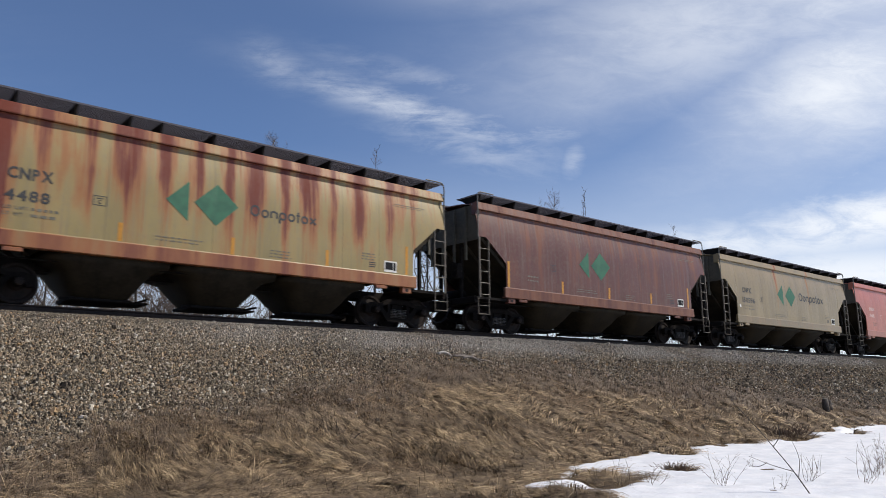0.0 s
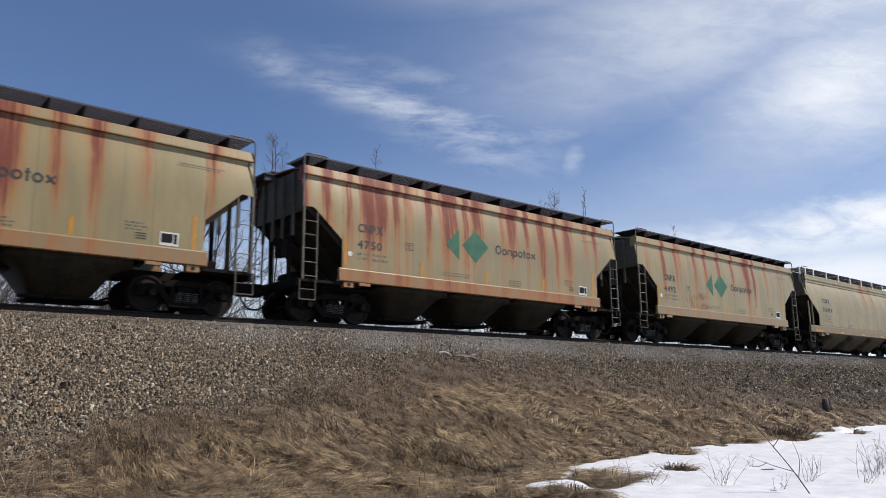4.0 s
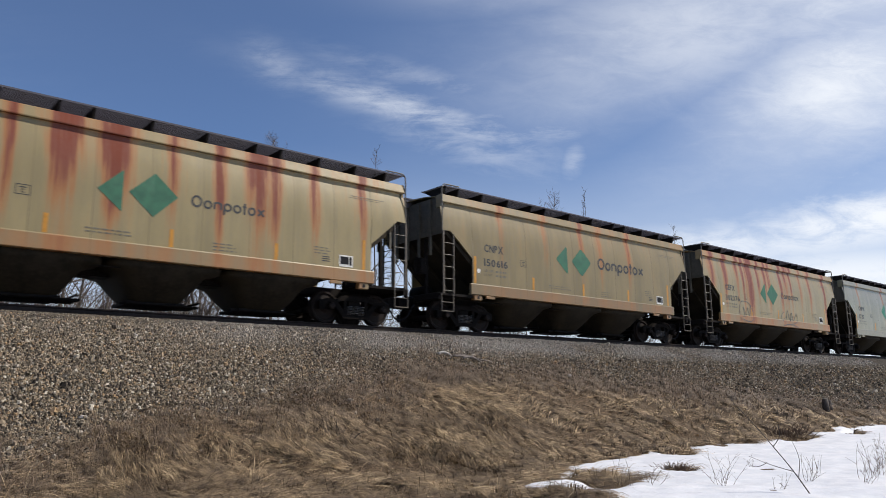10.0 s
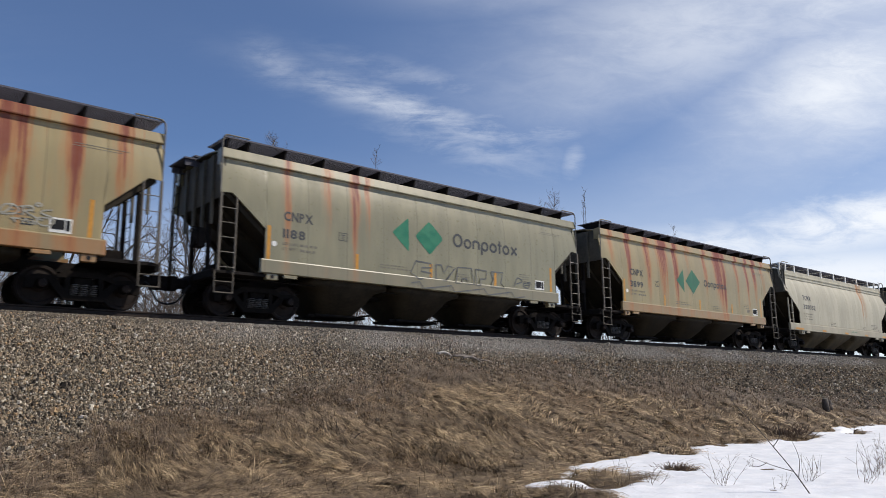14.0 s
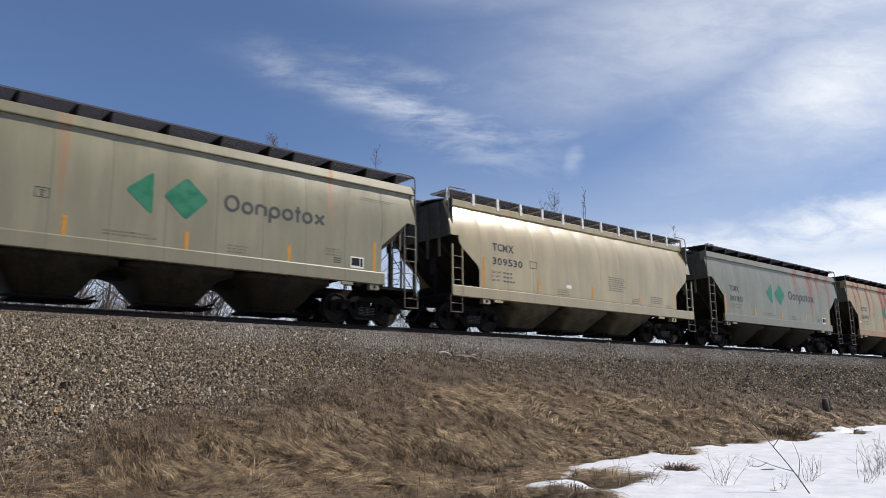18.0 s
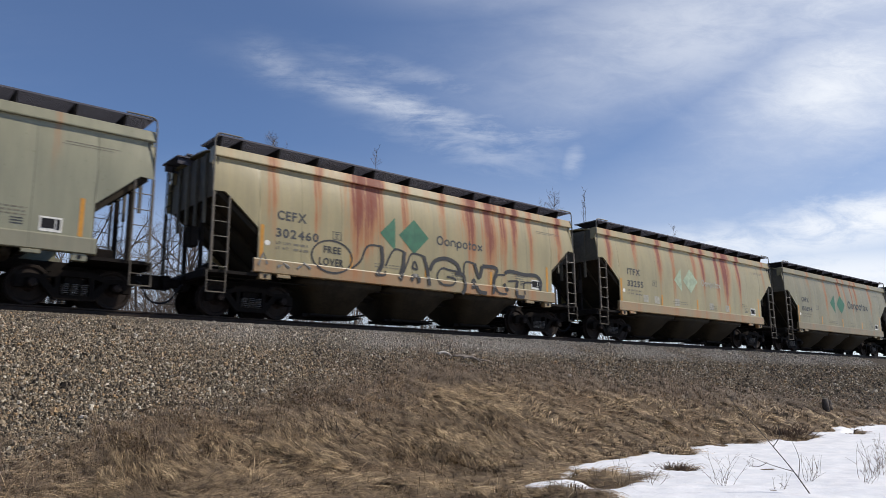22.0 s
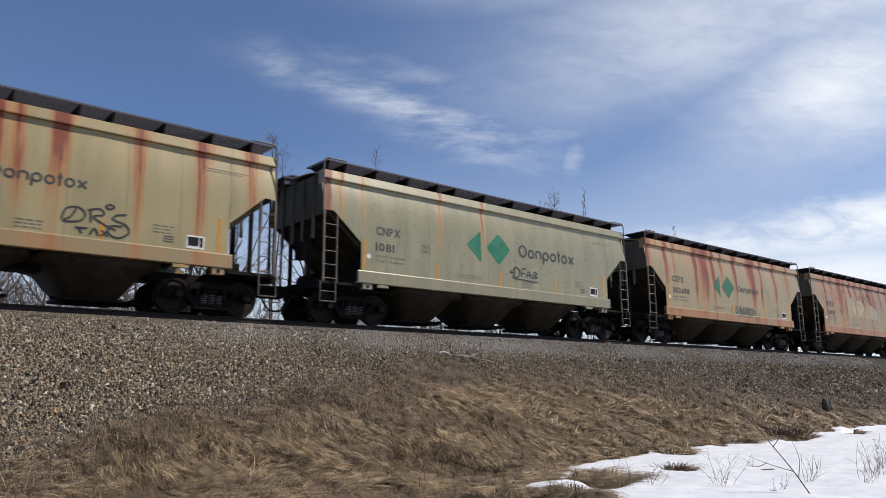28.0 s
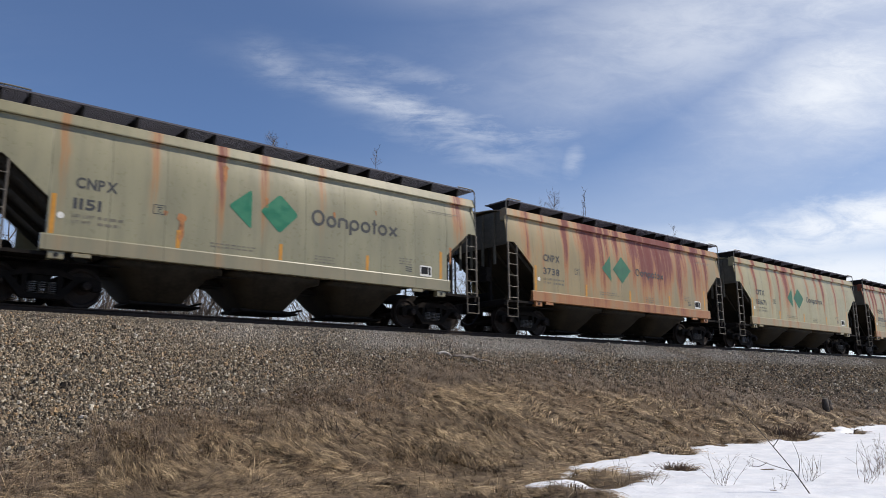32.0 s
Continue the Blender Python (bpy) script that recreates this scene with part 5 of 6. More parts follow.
car_number("CNPX", "1151", base=(0.38, 0.36, 0.245), rust=0.08, dirt=0.15, seed=32, gloss=0.31, label="pale grey covered hopper car with rust spots and a green emblem", logo="big", orange=(0.45, 0.24, 0.09), streaks="-5.5 .3 .1, -3.49 0.3 0.13, -1.81 0.7 0.10, -0.61 0.4 0.13, 1.16 0.3 0.13, 6.29 0.5 0.2")


def assemble():
    """Copies the masters, paints each car and lays on its lettering."""
    # copies are made before any decal is added, so that they share the bare meshes
    for row in CARS:
        if row[1] is None:
            row[1] = copy_thing(MASTERS[row[0]], Matrix())
    for row in CARS:
        kind, car, mark, number, base, streaks, rust, dirt, gloss, seed, label, logo, ink, more = row
        tagged(car, label, "railway car", "hopper cars of the train")
        if logo == "big":
            base = tuple(c * k for c, k in zip(base, (1.0, 0.98, 0.95)))
            more = dict(more, coat=0.1 if seed in (12, 21) else 0.5)
        elif kind == "step":
            more = dict(more, coat=0.0)
        elif kind == "post":
            more = dict(more, coat=0.9)
        dress(car, paint(base, streaks, rust, dirt, gloss, seed, **more))
        lift = decal_lift(kind)
        if mark:
            wide = 0.90 if kind == "ridge" else 1.02
            zt = 2.62 if kind == "ridge" else 2.72
            x0 = -5.24 if kind == "ridge" else -5.20
            part("reporting_mark", lettering(mark, x0, x0 + wide, zt - 0.02, zt + 0.24, lift), ink, car, fix=False)
            part("car_number", lettering(number, x0 - 0.02, x0 + 0.215 * (len(number) - 0.45 * number.count("1")) * (1.0 if kind == "ridge" else 1.12), zt - 0.50, zt - 0.25, lift), ink, car, fix=False)
        elif logo == "":
            small_print(car, lift, ink, -5.2, -4.3, 2.7, 1, 0.1, 0.2, 3)
            small_print(car, lift, ink, -5.2, -4.4, 2.3, 1, 0.1, 0.2, 4)
        lines = ("LD LMT", "LT WT") if kind == "ridge" else ("LD LMT", "LT WT", "CU FT")
        for i, words in enumerate(lines):
            z = 1.93 - 0.14 * i
            if mark:
                part("stencil", lettering(words, -5.26, -5.26 + 0.078 * len(words), z, z + 0.075, lift), PRINT, car, fix=False)
            small_print(car, lift, PRINT, -4.72, -4.15, z + 0.008, 1, 0.1, 0.06, int(seed) + i)
        if kind == "ridge":
            for a, b, z, n in ((-2.05, -0.75, 1.72, 2), (0.95, 1.6, 1.72, 3), (3.85, 4.4, 1.98, 3)):
                small_print(car, lift, ink, a, b, z, n, 0.08, 0.028, int(seed) + 7)
            part("stencil", patch(patch(Geo(), 5.05, 6.25, 3.66, 3.675, lift), 5.0, 6.1, 3.60, 3.612, lift), PRINT, car, fix=False)
            if seed != 18:
                g = Geo()
                for a, b, c, d in ((-3.50, -3.20, 2.27, 2.285), (-3.50, -3.20, 2.485, 2.50), (-3.50, -3.485, 2.285, 2.485), (-3.215, -3.20, 2.285, 2.485), (-3.42, -3.28, 2.425, 2.445)):
                    patch(g, a, b, c, d, lift)
                part("stencil_square", g, ink, car, fix=False)
                part("stencil", lettering("C", -3.385, -3.315, 2.31, 2.40, lift), ink, car, fix=False)
                if mark:
                    disc = [(-5.50 + 0.075 * math.cos(i * math.pi / 8), 1.93 + 0.075 * math.sin(i * math.pi / 8)) for i in range(16)]
                    part("round_label", Geo().add([(p, lift(p, q), q) for p, q in disc], [tuple(range(16))]), WHITE, car, fix=False)
            if seed > 2.5:
                for x, h in ((-5.66, 0.90), (-2.86, 0.44), (-0.10, 0.44), (2.70, 0.44), (5.50, 0.88)):
                    part("reflector", patch(Geo(), x - 0.05, x + 0.05, 1.50, 1.50 + h, lift), YELLOW, car, "yellow reflector strip", fix=False)
            o = part("data_label", patch(Geo(), 4.66, 5.12, 1.53, 1.86, lift), WHITE, car, fix=False)
            part("label_field", patch(patch(Geo(), 4.70, 4.97, 1.60, 1.82, lambda p, q: lift(p, q) - 0.004), 5.0, 5.08, 1.58, 1.82, lambda p, q: lift(p, q) - 0.004), BLACK, o, fix=False)
            part("stencil", patch(patch(patch(Geo(), 4.10, 4.35, 1.62, 1.645, lift), 4.10, 4.35, 1.68, 1.705, lift), 4.10, 4.35, 1.74, 1.765, lift), ink, car, fix=False)
        else:
            for x0, x1 in ((-6.5, -5.55), (-3.25, -2.8), (-0.22, 0.22), (2.7, 3.1), (5.45, 6.3)) if kind == "step" else ():
                part("reflector", patch(Geo(), x0, x1, 1.07, 1.17, lift), YELLOW, car, "yellow reflector strip", fix=False)
            for a, b, z, n in ((-1.9, -1.2, 1.62, 3), (2.6, 3.2, 1.60, 3), (3.9, 5.0, 1.78, 4), (5.0, 5.5, 1.50, 2)):
                small_print(car, lift, ink, a, b, z, n, 0.08, 0.03, int(seed) + 3)
            if seed == 14:
                part("stencil", lettering("CENTER FLOW", 0.66, 1.5, 1.20, 1.27, lift), GREEN, car, fix=False)
            if kind == "post":
                for x, h in ((-5.62, 0.95), (-2.95, 0.44), (0.1, 0.44), (3.15, 0.44), (5.68, 0.9)):
                    part("reflector", patch(Geo(), x - 0.05, x + 0.05, 1.46, 1.46 + h, lift), YELLOW, car, "yellow reflector strip", fix=False)
                g = Geo()
                for a, b, c, d in ((-3.36, -3.02, 2.27, 2.285), (-3.36, -3.02, 2.505, 2.52), (-3.36, -3.345, 2.285, 2.505), (-3.035, -3.02, 2.285, 2.505)):
                    patch(g, a, b, c, d, lift)
                part("stencil_square", g, ink, car, fix=False)
                small_print(car, lift, ink, 1.1, 2.3, 2.35, 7, 0.085, 0.035, 5)
                part("stencil", patch(Geo(), -1.45, -1.15, 1.72, 1.84, lift), WHITE, car, fix=False)
        if logo == "big":
            emblem(car, lift, GREEN if seed not in (12, 21) else GREEN_DULL, True, 0.0, 0.10)
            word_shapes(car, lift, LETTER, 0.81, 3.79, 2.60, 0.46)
        elif logo == "faded big":
            emblem(car, lift, GREEN_DULL, True)
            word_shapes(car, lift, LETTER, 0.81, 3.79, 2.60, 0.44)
        elif logo == "small":
            emblem(car, lift, GREEN_DULL, False)
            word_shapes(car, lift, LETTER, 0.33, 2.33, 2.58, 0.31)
        elif logo == "maroon":
            emblem(car, lift, GREEN_DULL, False)
        elif logo == "out":
            emblem(car, lift, GREEN_FADED, False)
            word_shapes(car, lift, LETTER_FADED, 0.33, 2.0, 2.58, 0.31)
        elif logo == "patch":
            rng = random.Random(77)
            g = Geo()
            cols = [-2.45 + 0.1 * i for i in range(46)]
            for x in cols:
                low = 2.16 + rng.uniform(-0.012, 0.012)
                high = 3.32 - 0.09 * (x + 2.45) + rng.uniform(-0.012, 0.012) - max(0.0, x - 1.5) * 0.5
                g.v += [(x, lift(x, low + (high - low) * r / 6), low + (high - low) * r / 6) for r in range(7)]
            g.f += [(7 * i + r, 7 * i + 7 + r, 7 * i + 8 + r, 7 * i + 1 + r) for i in range(45) for r in range(6)]
            part("paint_patch", g, WHITE_PATCH, car, "pale painted-out patch", fix=False)
            emblem(car, lambda p, q: lift(p, q) - 0.004, GHOST, False)
            for _ in range(58):
                x, z = rng.choice((rng.uniform(-4.9, 3.9), rng.uniform(-2.2, 2.6), rng.uniform(0.1, 1.8))), 3.72 - abs(rng.gauss(0, 0.50))
                r = rng.uniform(0.022, 0.055)
                drip = r + rng.uniform(0.03, 0.28)
                ring = [(x + r * math.cos(a) * rng.uniform(0.8, 1.2), z + r * math.sin(a) * rng.uniform(0.8, 1.2)) for a in [-0.9 + i * 0.62 for i in range(9)]] + [(x - 0.25 * r, z - 1.1 * r), (x, z - drip), (x + 0.25 * r, z - 1.1 * r)]
                g = Geo().add([(p, lift(p, q) - 0.006, q) for p, q in [(x, z)] + ring], [(0, 1 + i, 1 + (i + 1) % len(ring)) for i in range(len(ring))])
                part("rust_spot", g, RUST_SPOT, car, fix=False)
        graffiti(car, int(seed), lift)


WHITE_PATCH = paint((0.52, 0.405, 0.235), "-1.2 .3 .2, 0.2 .4 .3", 0.35, 0.25, 0.5, 41.0)
GHOST = material("pale_ghost_paint", (0.385, 0.312, 0.178), 0.6, 0.0, 0.2, 3.0)
RUST_ORANGE = material("orange_rust_spot", (0.30, 0.13, 0.05), 0.85, 0.0, 0.5, 5.0)
RUST_SPOT = material("dark_rust_spot", (0.10, 0.040, 0.022), 0.85, 0.0, 0.5, 9.0)


def tag_strokes(x0, x1, z0, z1, which):
    """A scrawled tag of a few looping strokes."""
    if which:
        rows = ([(0, .5), (.05, .85), (.22, .95), (.33, .75), (.25, .5), (.02, .45), (.12, .6), (.2, .9)], [(.4, .95), (.42, .5)], [(.36, .9), (.55, .98), (.6, .8), (.45, .7), (.65, .45), (.8, .35)],
                [(.95, .9), (.8, .85), (.75, .7), (.95, .55), (1, .3), (.85, .1), (.7, .2), (.7, .45), (.9, .5)], [(.62, 1.1), (.68, 1.18), (.75, 1.1), (.68, 1.02), (.62, 1.1)],
                [(.25, .3), (.3, .1)], [(.2, .28), (.38, .3)], [(.42, .1), (.48, .32), (.55, .1)], [(.58, .3), (.68, .1)], [(.68, .3), (.58, .1)])
    else:
        rows = ([(.02, .5), (.12, 1), (.3, .8), (.25, .3), (.1, .25), (.13, .9)], [(.36, .3), (.4, .95), (.56, .95)], [(.37, .6), (.52, .62)], [(.55, .3), (.65, .8), (.75, .3)], [(.58, .5), (.73, .5)],
                [(.8, .3), (.85, .8), (1, .7), (.87, .55), (1, .4), (.82, .3)], [(0, .75), (-.05, .55), (.1, .5), (.05, .15), (.6, .05), (1, 0)])
    return [spline([(x0 + (x1 - x0) * a, z0 + (z1 - z0) * b) for a, b in row], 5) for row in rows]


def graffiti(car, seed, lift):
    rng = random.Random(seed)
    if seed == 9:
        # bubble letters: pale fill, black outlines
        lobes = ((-3.2, 1.75, 0.55, 0.72), (-2.45, 1.7, 0.55, 0.70), (-1.7, 1.7, 0.52, 0.72), (-0.95, 1.7, 0.52, 0.72), (-0.2, 1.72, 0.55, 0.74), (0.35, 1.62, 0.55, 0.66))
        for i, (cx, cz, rx, rz) in enumerate(lobes):
            ring = [(cx + rx * math.copysign(abs(math.cos(t)) ** 0.7, math.cos(t)), cz + rz * math.copysign(abs(math.sin(t)) ** 0.7, math.sin(t))) for t in [j * math.pi / 12 for j in range(24)]]
            ring = [(x, min(max(z, 1.05), 2.40)) for x, z in ring]
            g = Geo().add([(x, lift(x, z) - 0.0012 * i, z) for x, z in [(cx, cz)] + ring], [(0, 1 + j, 1 + (j + 1) % 24) for j in range(24)])
            part("graffiti_fill", g, SPRAY_FILL, car, "pale lilac bubble-letter fill", fix=False)
        rim = spline([(-3.5, 1.1), (-3.62, 1.7), (-3.66, 2.15), (-3.3, 2.42), (-2.8, 2.38), (-2.4, 2.28), (-2.0, 2.36), (-1.6, 2.30), (-1.2, 2.38), (-0.7, 2.32), (-0.3, 2.44), (0.3, 2.38), (0.62, 2.1), (0.6, 1.75), (0.85, 1.5), (0.88, 1.05)], 6)
        spray(car, lambda p, q: lift(p, q) - 0.008, [rim], 0.125, SPRAY, "black bubble-letter outline")
        halo = [(x, min(z + 0.085, 2.55)) if z > 1.9 else (x + (0.09 if x > 0 else -0.09), z) for x, z in rim]
        spray(car, lambda p, q: lift(p, q) - 0.006, [halo], 0.045, WHITE, "thin white outline round the bubble letters")
        inner = [spline(p, 6) for p in ([(-3.4, 1.1), (-3.35, 1.6), (-3.4, 2.0), (-3.0, 2.2), (-2.75, 1.95), (-2.95, 1.7), (-3.2, 1.72)], [(-2.75, 1.95), (-2.7, 1.5), (-2.75, 1.08)],
                                        [(-2.1, 2.25), (-2.45, 2.0), (-2.2, 1.75), (-2.05, 1.45), (-2.35, 1.3)], [(-1.95, 1.75), (-1.75, 1.5), (-1.9, 1.08)], [(-1.8, 2.2), (-1.65, 1.8), (-1.4, 2.15), (-1.35, 1.6), (-1.3, 1.1)],
                                        [(-0.8, 2.2), (-1.05, 1.95), (-1.0, 1.6), (-0.7, 1.55)], [(-0.6, 1.9), (-0.65, 1.4), (-0.75, 1.08)], [(-0.3, 2.2), (-0.45, 1.8), (-0.4, 1.5)], [(0.35, 1.85), (-0.1, 1.75), (0.1, 1.5), (0.6, 1.55)], [(0.0, 1.45), (0.1, 1.25), (0.05, 1.05)])]
        spray(car, lambda p, q: lift(p, q) - 0.012, inner, 0.072, SPRAY, "black bubble-letter strokes")
    elif seed == 23:
        ov = [(-3.5 + 0.66 * math.cos(t), 1.77 + 0.46 * math.sin(t)) for t in [i * math.pi / 16 for i in range(33)]]
        spray(car, lift, [ov], 0.05, SPRAY, "black sprayed oval")
        part("graffiti", lettering("FREE", -3.78, -3.22, 1.86, 2.06, lambda p, q: lift(p, q) - 0.004), SPRAY, car, fix=False)
        part("graffiti", lettering("LOVER", -3.92, -3.12, 1.50, 1.72, lambda p, q: lift(p, q) - 0.004), SPRAY, car, fix=False)
        thin = ([(-2.85, 1.5), (-2.55, 1.75), (-2.3, 2.22), (-1.8, 2.27)], [(-1.95, 1.4), (-1.7, 1.42), (-1.66, 1.55)], [(-1.66, 1.7), (-1.35, 2.22), (-0.95, 2.2)], [(-1.1, 1.3), (-0.85, 1.85), (-0.65, 2.18), (-0.2, 2.16)],
                [(-0.65, 1.75), (-0.55, 1.95), (-0.45, 1.72), (-0.65, 1.75)], [(1.3, 1.8), (0.9, 1.82), (0.55, 1.85), (0.35, 1.6), (0.5, 1.35), (0.95, 1.35), (1.1, 1.55), (0.75, 1.6)], [(1.5, 1.2), (1.5, 2.1), (1.95, 2.15)],
                [(3.35, 1.9), (3.0, 1.85), (2.85, 1.55), (3.0, 1.28), (3.4, 1.25)], [(4.75, 1.75), (4.3, 1.7), (4.3, 1.3)], [(3.5, 1.7), (3.95, 1.75)])
        broad = ([(-1.8, 2.27), (-1.78, 1.75), (-2.0, 1.38)], [(-0.95, 2.2), (-1.0, 1.75), (-1.15, 1.35)], [(-0.2, 2.16), (-0.05, 1.7), (0.0, 1.25)], [(-0.7, 1.35), (-0.6, 1.5), (-0.45, 1.5), (-0.4, 1.3)], [(0.05, 1.75), (0.25, 2.05), (0.7, 2.18), (1.15, 2.05), (1.3, 1.8)],
                 [(1.1, 1.75), (1.45, 1.7), (1.5, 1.3), (1.35, 1.1)], [(1.95, 2.15), (2.15, 1.7), (2.3, 2.1)], [(2.3, 2.1), (2.95, 2.08), (2.85, 1.7), (2.75, 1.2)], [(1.85, 1.3), (1.9, 1.6), (2.1, 1.25), (2.45, 1.2)], [(3.3, 1.6), (3.45, 1.35)],
                 [(3.35, 1.95), (3.6, 2.05), (4.3, 2.0), (4.9, 2.02), (5.15, 1.8), (5.1, 1.5)], [(3.95, 1.75), (3.9, 1.25), (4.25, 1.2)])
        spray(car, lift, [spline(p, 6) for p in thin], 0.06, SPRAY, "black sprayed outline letters")
        spray(car, lambda p, q: lift(p, q) - 0.005, [spline(p, 6) for p in broad], 0.125, SPRAY, "black sprayed shading on outline letters")
        spray(car, lift, [[(-5.75, 1.3), (-5.6, 1.65), (-5.5, 1.35)], [(-5.2, 1.3), (-5.0, 1.45), (-4.85, 1.3)], [(-4.6, 1.32), (-4.4, 1.5), (-4.2, 1.35)]], 0.07, SPRAY_GREY, "")
    elif seed == 16:
        big = [[(-0.1, 1.95), (-0.7, 1.98), (-0.9, 1.6), (-0.6, 1.42), (-0.1, 1.5), (-0.1, 1.65), (-0.5, 1.68), (-0.45, 1.8), (-0.08, 1.82), (-0.1, 1.95)], [(0.1, 1.95), (0.1, 1.5), (0.5, 1.48), (0.9, 1.92), (0.6, 1.95), (0.42, 1.7), (0.32, 1.95), (0.1, 1.95)],
               [(0.9, 1.45), (1.0, 1.95), (1.6, 1.97), (1.7, 1.45), (1.45, 1.45), (1.4, 1.6), (1.2, 1.6), (1.15, 1.45), (0.9, 1.45)], [(1.8, 1.45), (1.8, 1.97), (2.3, 1.95), (2.25, 1.68), (2.0, 1.66), (2.0, 1.45), (1.8, 1.45)], [(2.5, 1.95), (3.05, 1.97), (2.95, 1.6), (3.1, 1.45), (2.45, 1.45), (2.6, 1.7), (2.5, 1.95)]]
        spray(car, lift, big, 0.045, SPRAY_GREY, "grey outlined graffiti letters")
        spray(car, lift, [[(x, 1.13 + 0.22 * (x * 7 % 1)) for x in [-0.9 + 0.16 * i for i in range(32)]]], 0.03, SPRAY_GREY, "")
        spray(car, lift, [spline([(3.6, 1.55), (3.75, 1.85), (4.0, 1.75), (3.7, 1.65)], 5), spline([(4.1, 1.75), (4.05, 1.6), (4.3, 1.55), (4.4, 1.75), (4.25, 1.7)], 5)], 0.04, SPRAY_GREY, "")
    elif seed == 6:
        loops = ([(-3.5, 2.15), (-3.6, 1.95), (-3.35, 1.75), (-3.3, 2.1), (-3.2, 2.15), (-3.15, 1.7), (-3.3, 1.48), (-3.5, 1.5)], [(-3.0, 2.05), (-3.1, 1.8), (-2.95, 1.6), (-2.75, 1.7), (-2.7, 1.95), (-2.85, 2.1), (-3.0, 2.05)],
                 [(-2.65, 2.2), (-2.72, 1.75), (-2.5, 1.55), (-2.35, 1.8), (-2.4, 2.2), (-2.52, 2.25), (-2.55, 1.9)],
                 [(-2.3, 2.25), (-2.3, 1.6), (-2.18, 1.55), (-2.15, 1.8), (-1.9, 1.55), (-1.85, 1.7), (-2.05, 1.88), (-1.85, 2.05), (-1.95, 2.2), (-2.15, 2.0), (-2.18, 2.25), (-2.3, 2.25)])
        spray(car, lift, [spline(p, 5) for p in loops], 0.036, SPRAY_PINK, "thin pink bubble letters")
    elif seed == 11:
        a = [[(-4.0, 1.2), (-4.05, 1.8), (-3.8, 2.15), (-3.1, 2.1), (-2.8, 1.7), (-2.85, 1.3)], [(-3.9, 1.5), (-3.6, 1.45), (-3.7, 1.9), (-3.4, 1.5), (-3.3, 1.9), (-3.1, 1.5), (-3.0, 2.0)], [(-3.9, 1.3), (-3.2, 1.2), (-2.9, 1.3)],
             [(0.5, 1.9), (0.2, 1.7), (0.3, 1.45), (0.6, 1.6)], [(0.7, 1.4), (0.9, 2.0), (1.1, 1.45), (1.3, 1.9), (1.5, 1.5), (1.9, 1.9), (1.95, 1.5), (1.5, 1.35)], [(0.3, 1.2), (1.2, 1.3), (1.9, 1.15)]]
        spray(car, lift, [spline(p, 6) for p in a], 0.035, SPRAY_GREY, "thin grey graffiti scrawl")
    elif seed == 28:
        spray(car, lift, tag_strokes(0.45, 1.75, 1.78, 2.22, 0), 0.038, SPRAY, "small black tag")
    elif seed == 29:
        spray(car, lift, tag_strokes(-4.1, -2.75, 1.42, 2.15, 1), 0.045, SPRAY, "black looping tag")
        spray(car, lift, tag_strokes(1.85, 3.3, 1.5, 2.2, 1), 0.045, SPRAY, "black looping tag")
    elif seed == 27:
        spray(car, lift, [scribble(rng, -0.3, 2.2, 1.45, 1.85, 7), scribble(rng, 0.2, 1.9, 1.4, 1.9, 6)], 0.05, SPRAY_GREY, "smudged grey graffiti")
    elif seed == 17:
        spray(car, lift, tag_strokes(3.7, 4.75, 1.6, 2.05, 1), 0.035, LETTER_FADED, "smudged grey graffiti")
    elif seed == 32:
        for x, z, r, drip in ((-2.8, 2.25, 0.13, 0.62), (-1.72, 3.78, 0.09, 0.45), (-0.55, 3.1, 0.05, 0.25), (1.55, 3.02, 0.05, 0.22), (-3.2, 2.35, 0.05, 0.10), (3.0, 3.3, 0.03, 0.12), (5.9, 2.5, 0.06, 0.5)):
            ring = [(x + r * math.cos(a) * rng.uniform(0.7, 1.2), z + r * math.sin(a) * rng.uniform(0.6, 1.1)) for a in [-0.9 + i * 0.62 for i in range(9)]] + [(x - 0.6 * r, z - 0.8 * drip), (x, z - drip), (x + 0.5 * r, z - 0.7 * drip)]
            g = Geo().add([(p, lift(p, q), q) for p, q in [(x, z)] + ring], [(0, 1 + i, 1 + (i + 1) % len(ring)) for i in range(len(ring))])
            part("rust_spot", g, RUST_ORANGE, car, fix=False)
    elif seed == 22:
        for x in (-4.2, -3.4, -1.9, 0.9, 2.3):
            part("graffiti", patch(Geo(), x, x + 0.35, 1.55, 1.85, lift), LETTER_FADED, car, "rubbed-out pale blotch", fix=False)


assemble()
build_ground()
build_snow()
build_track()


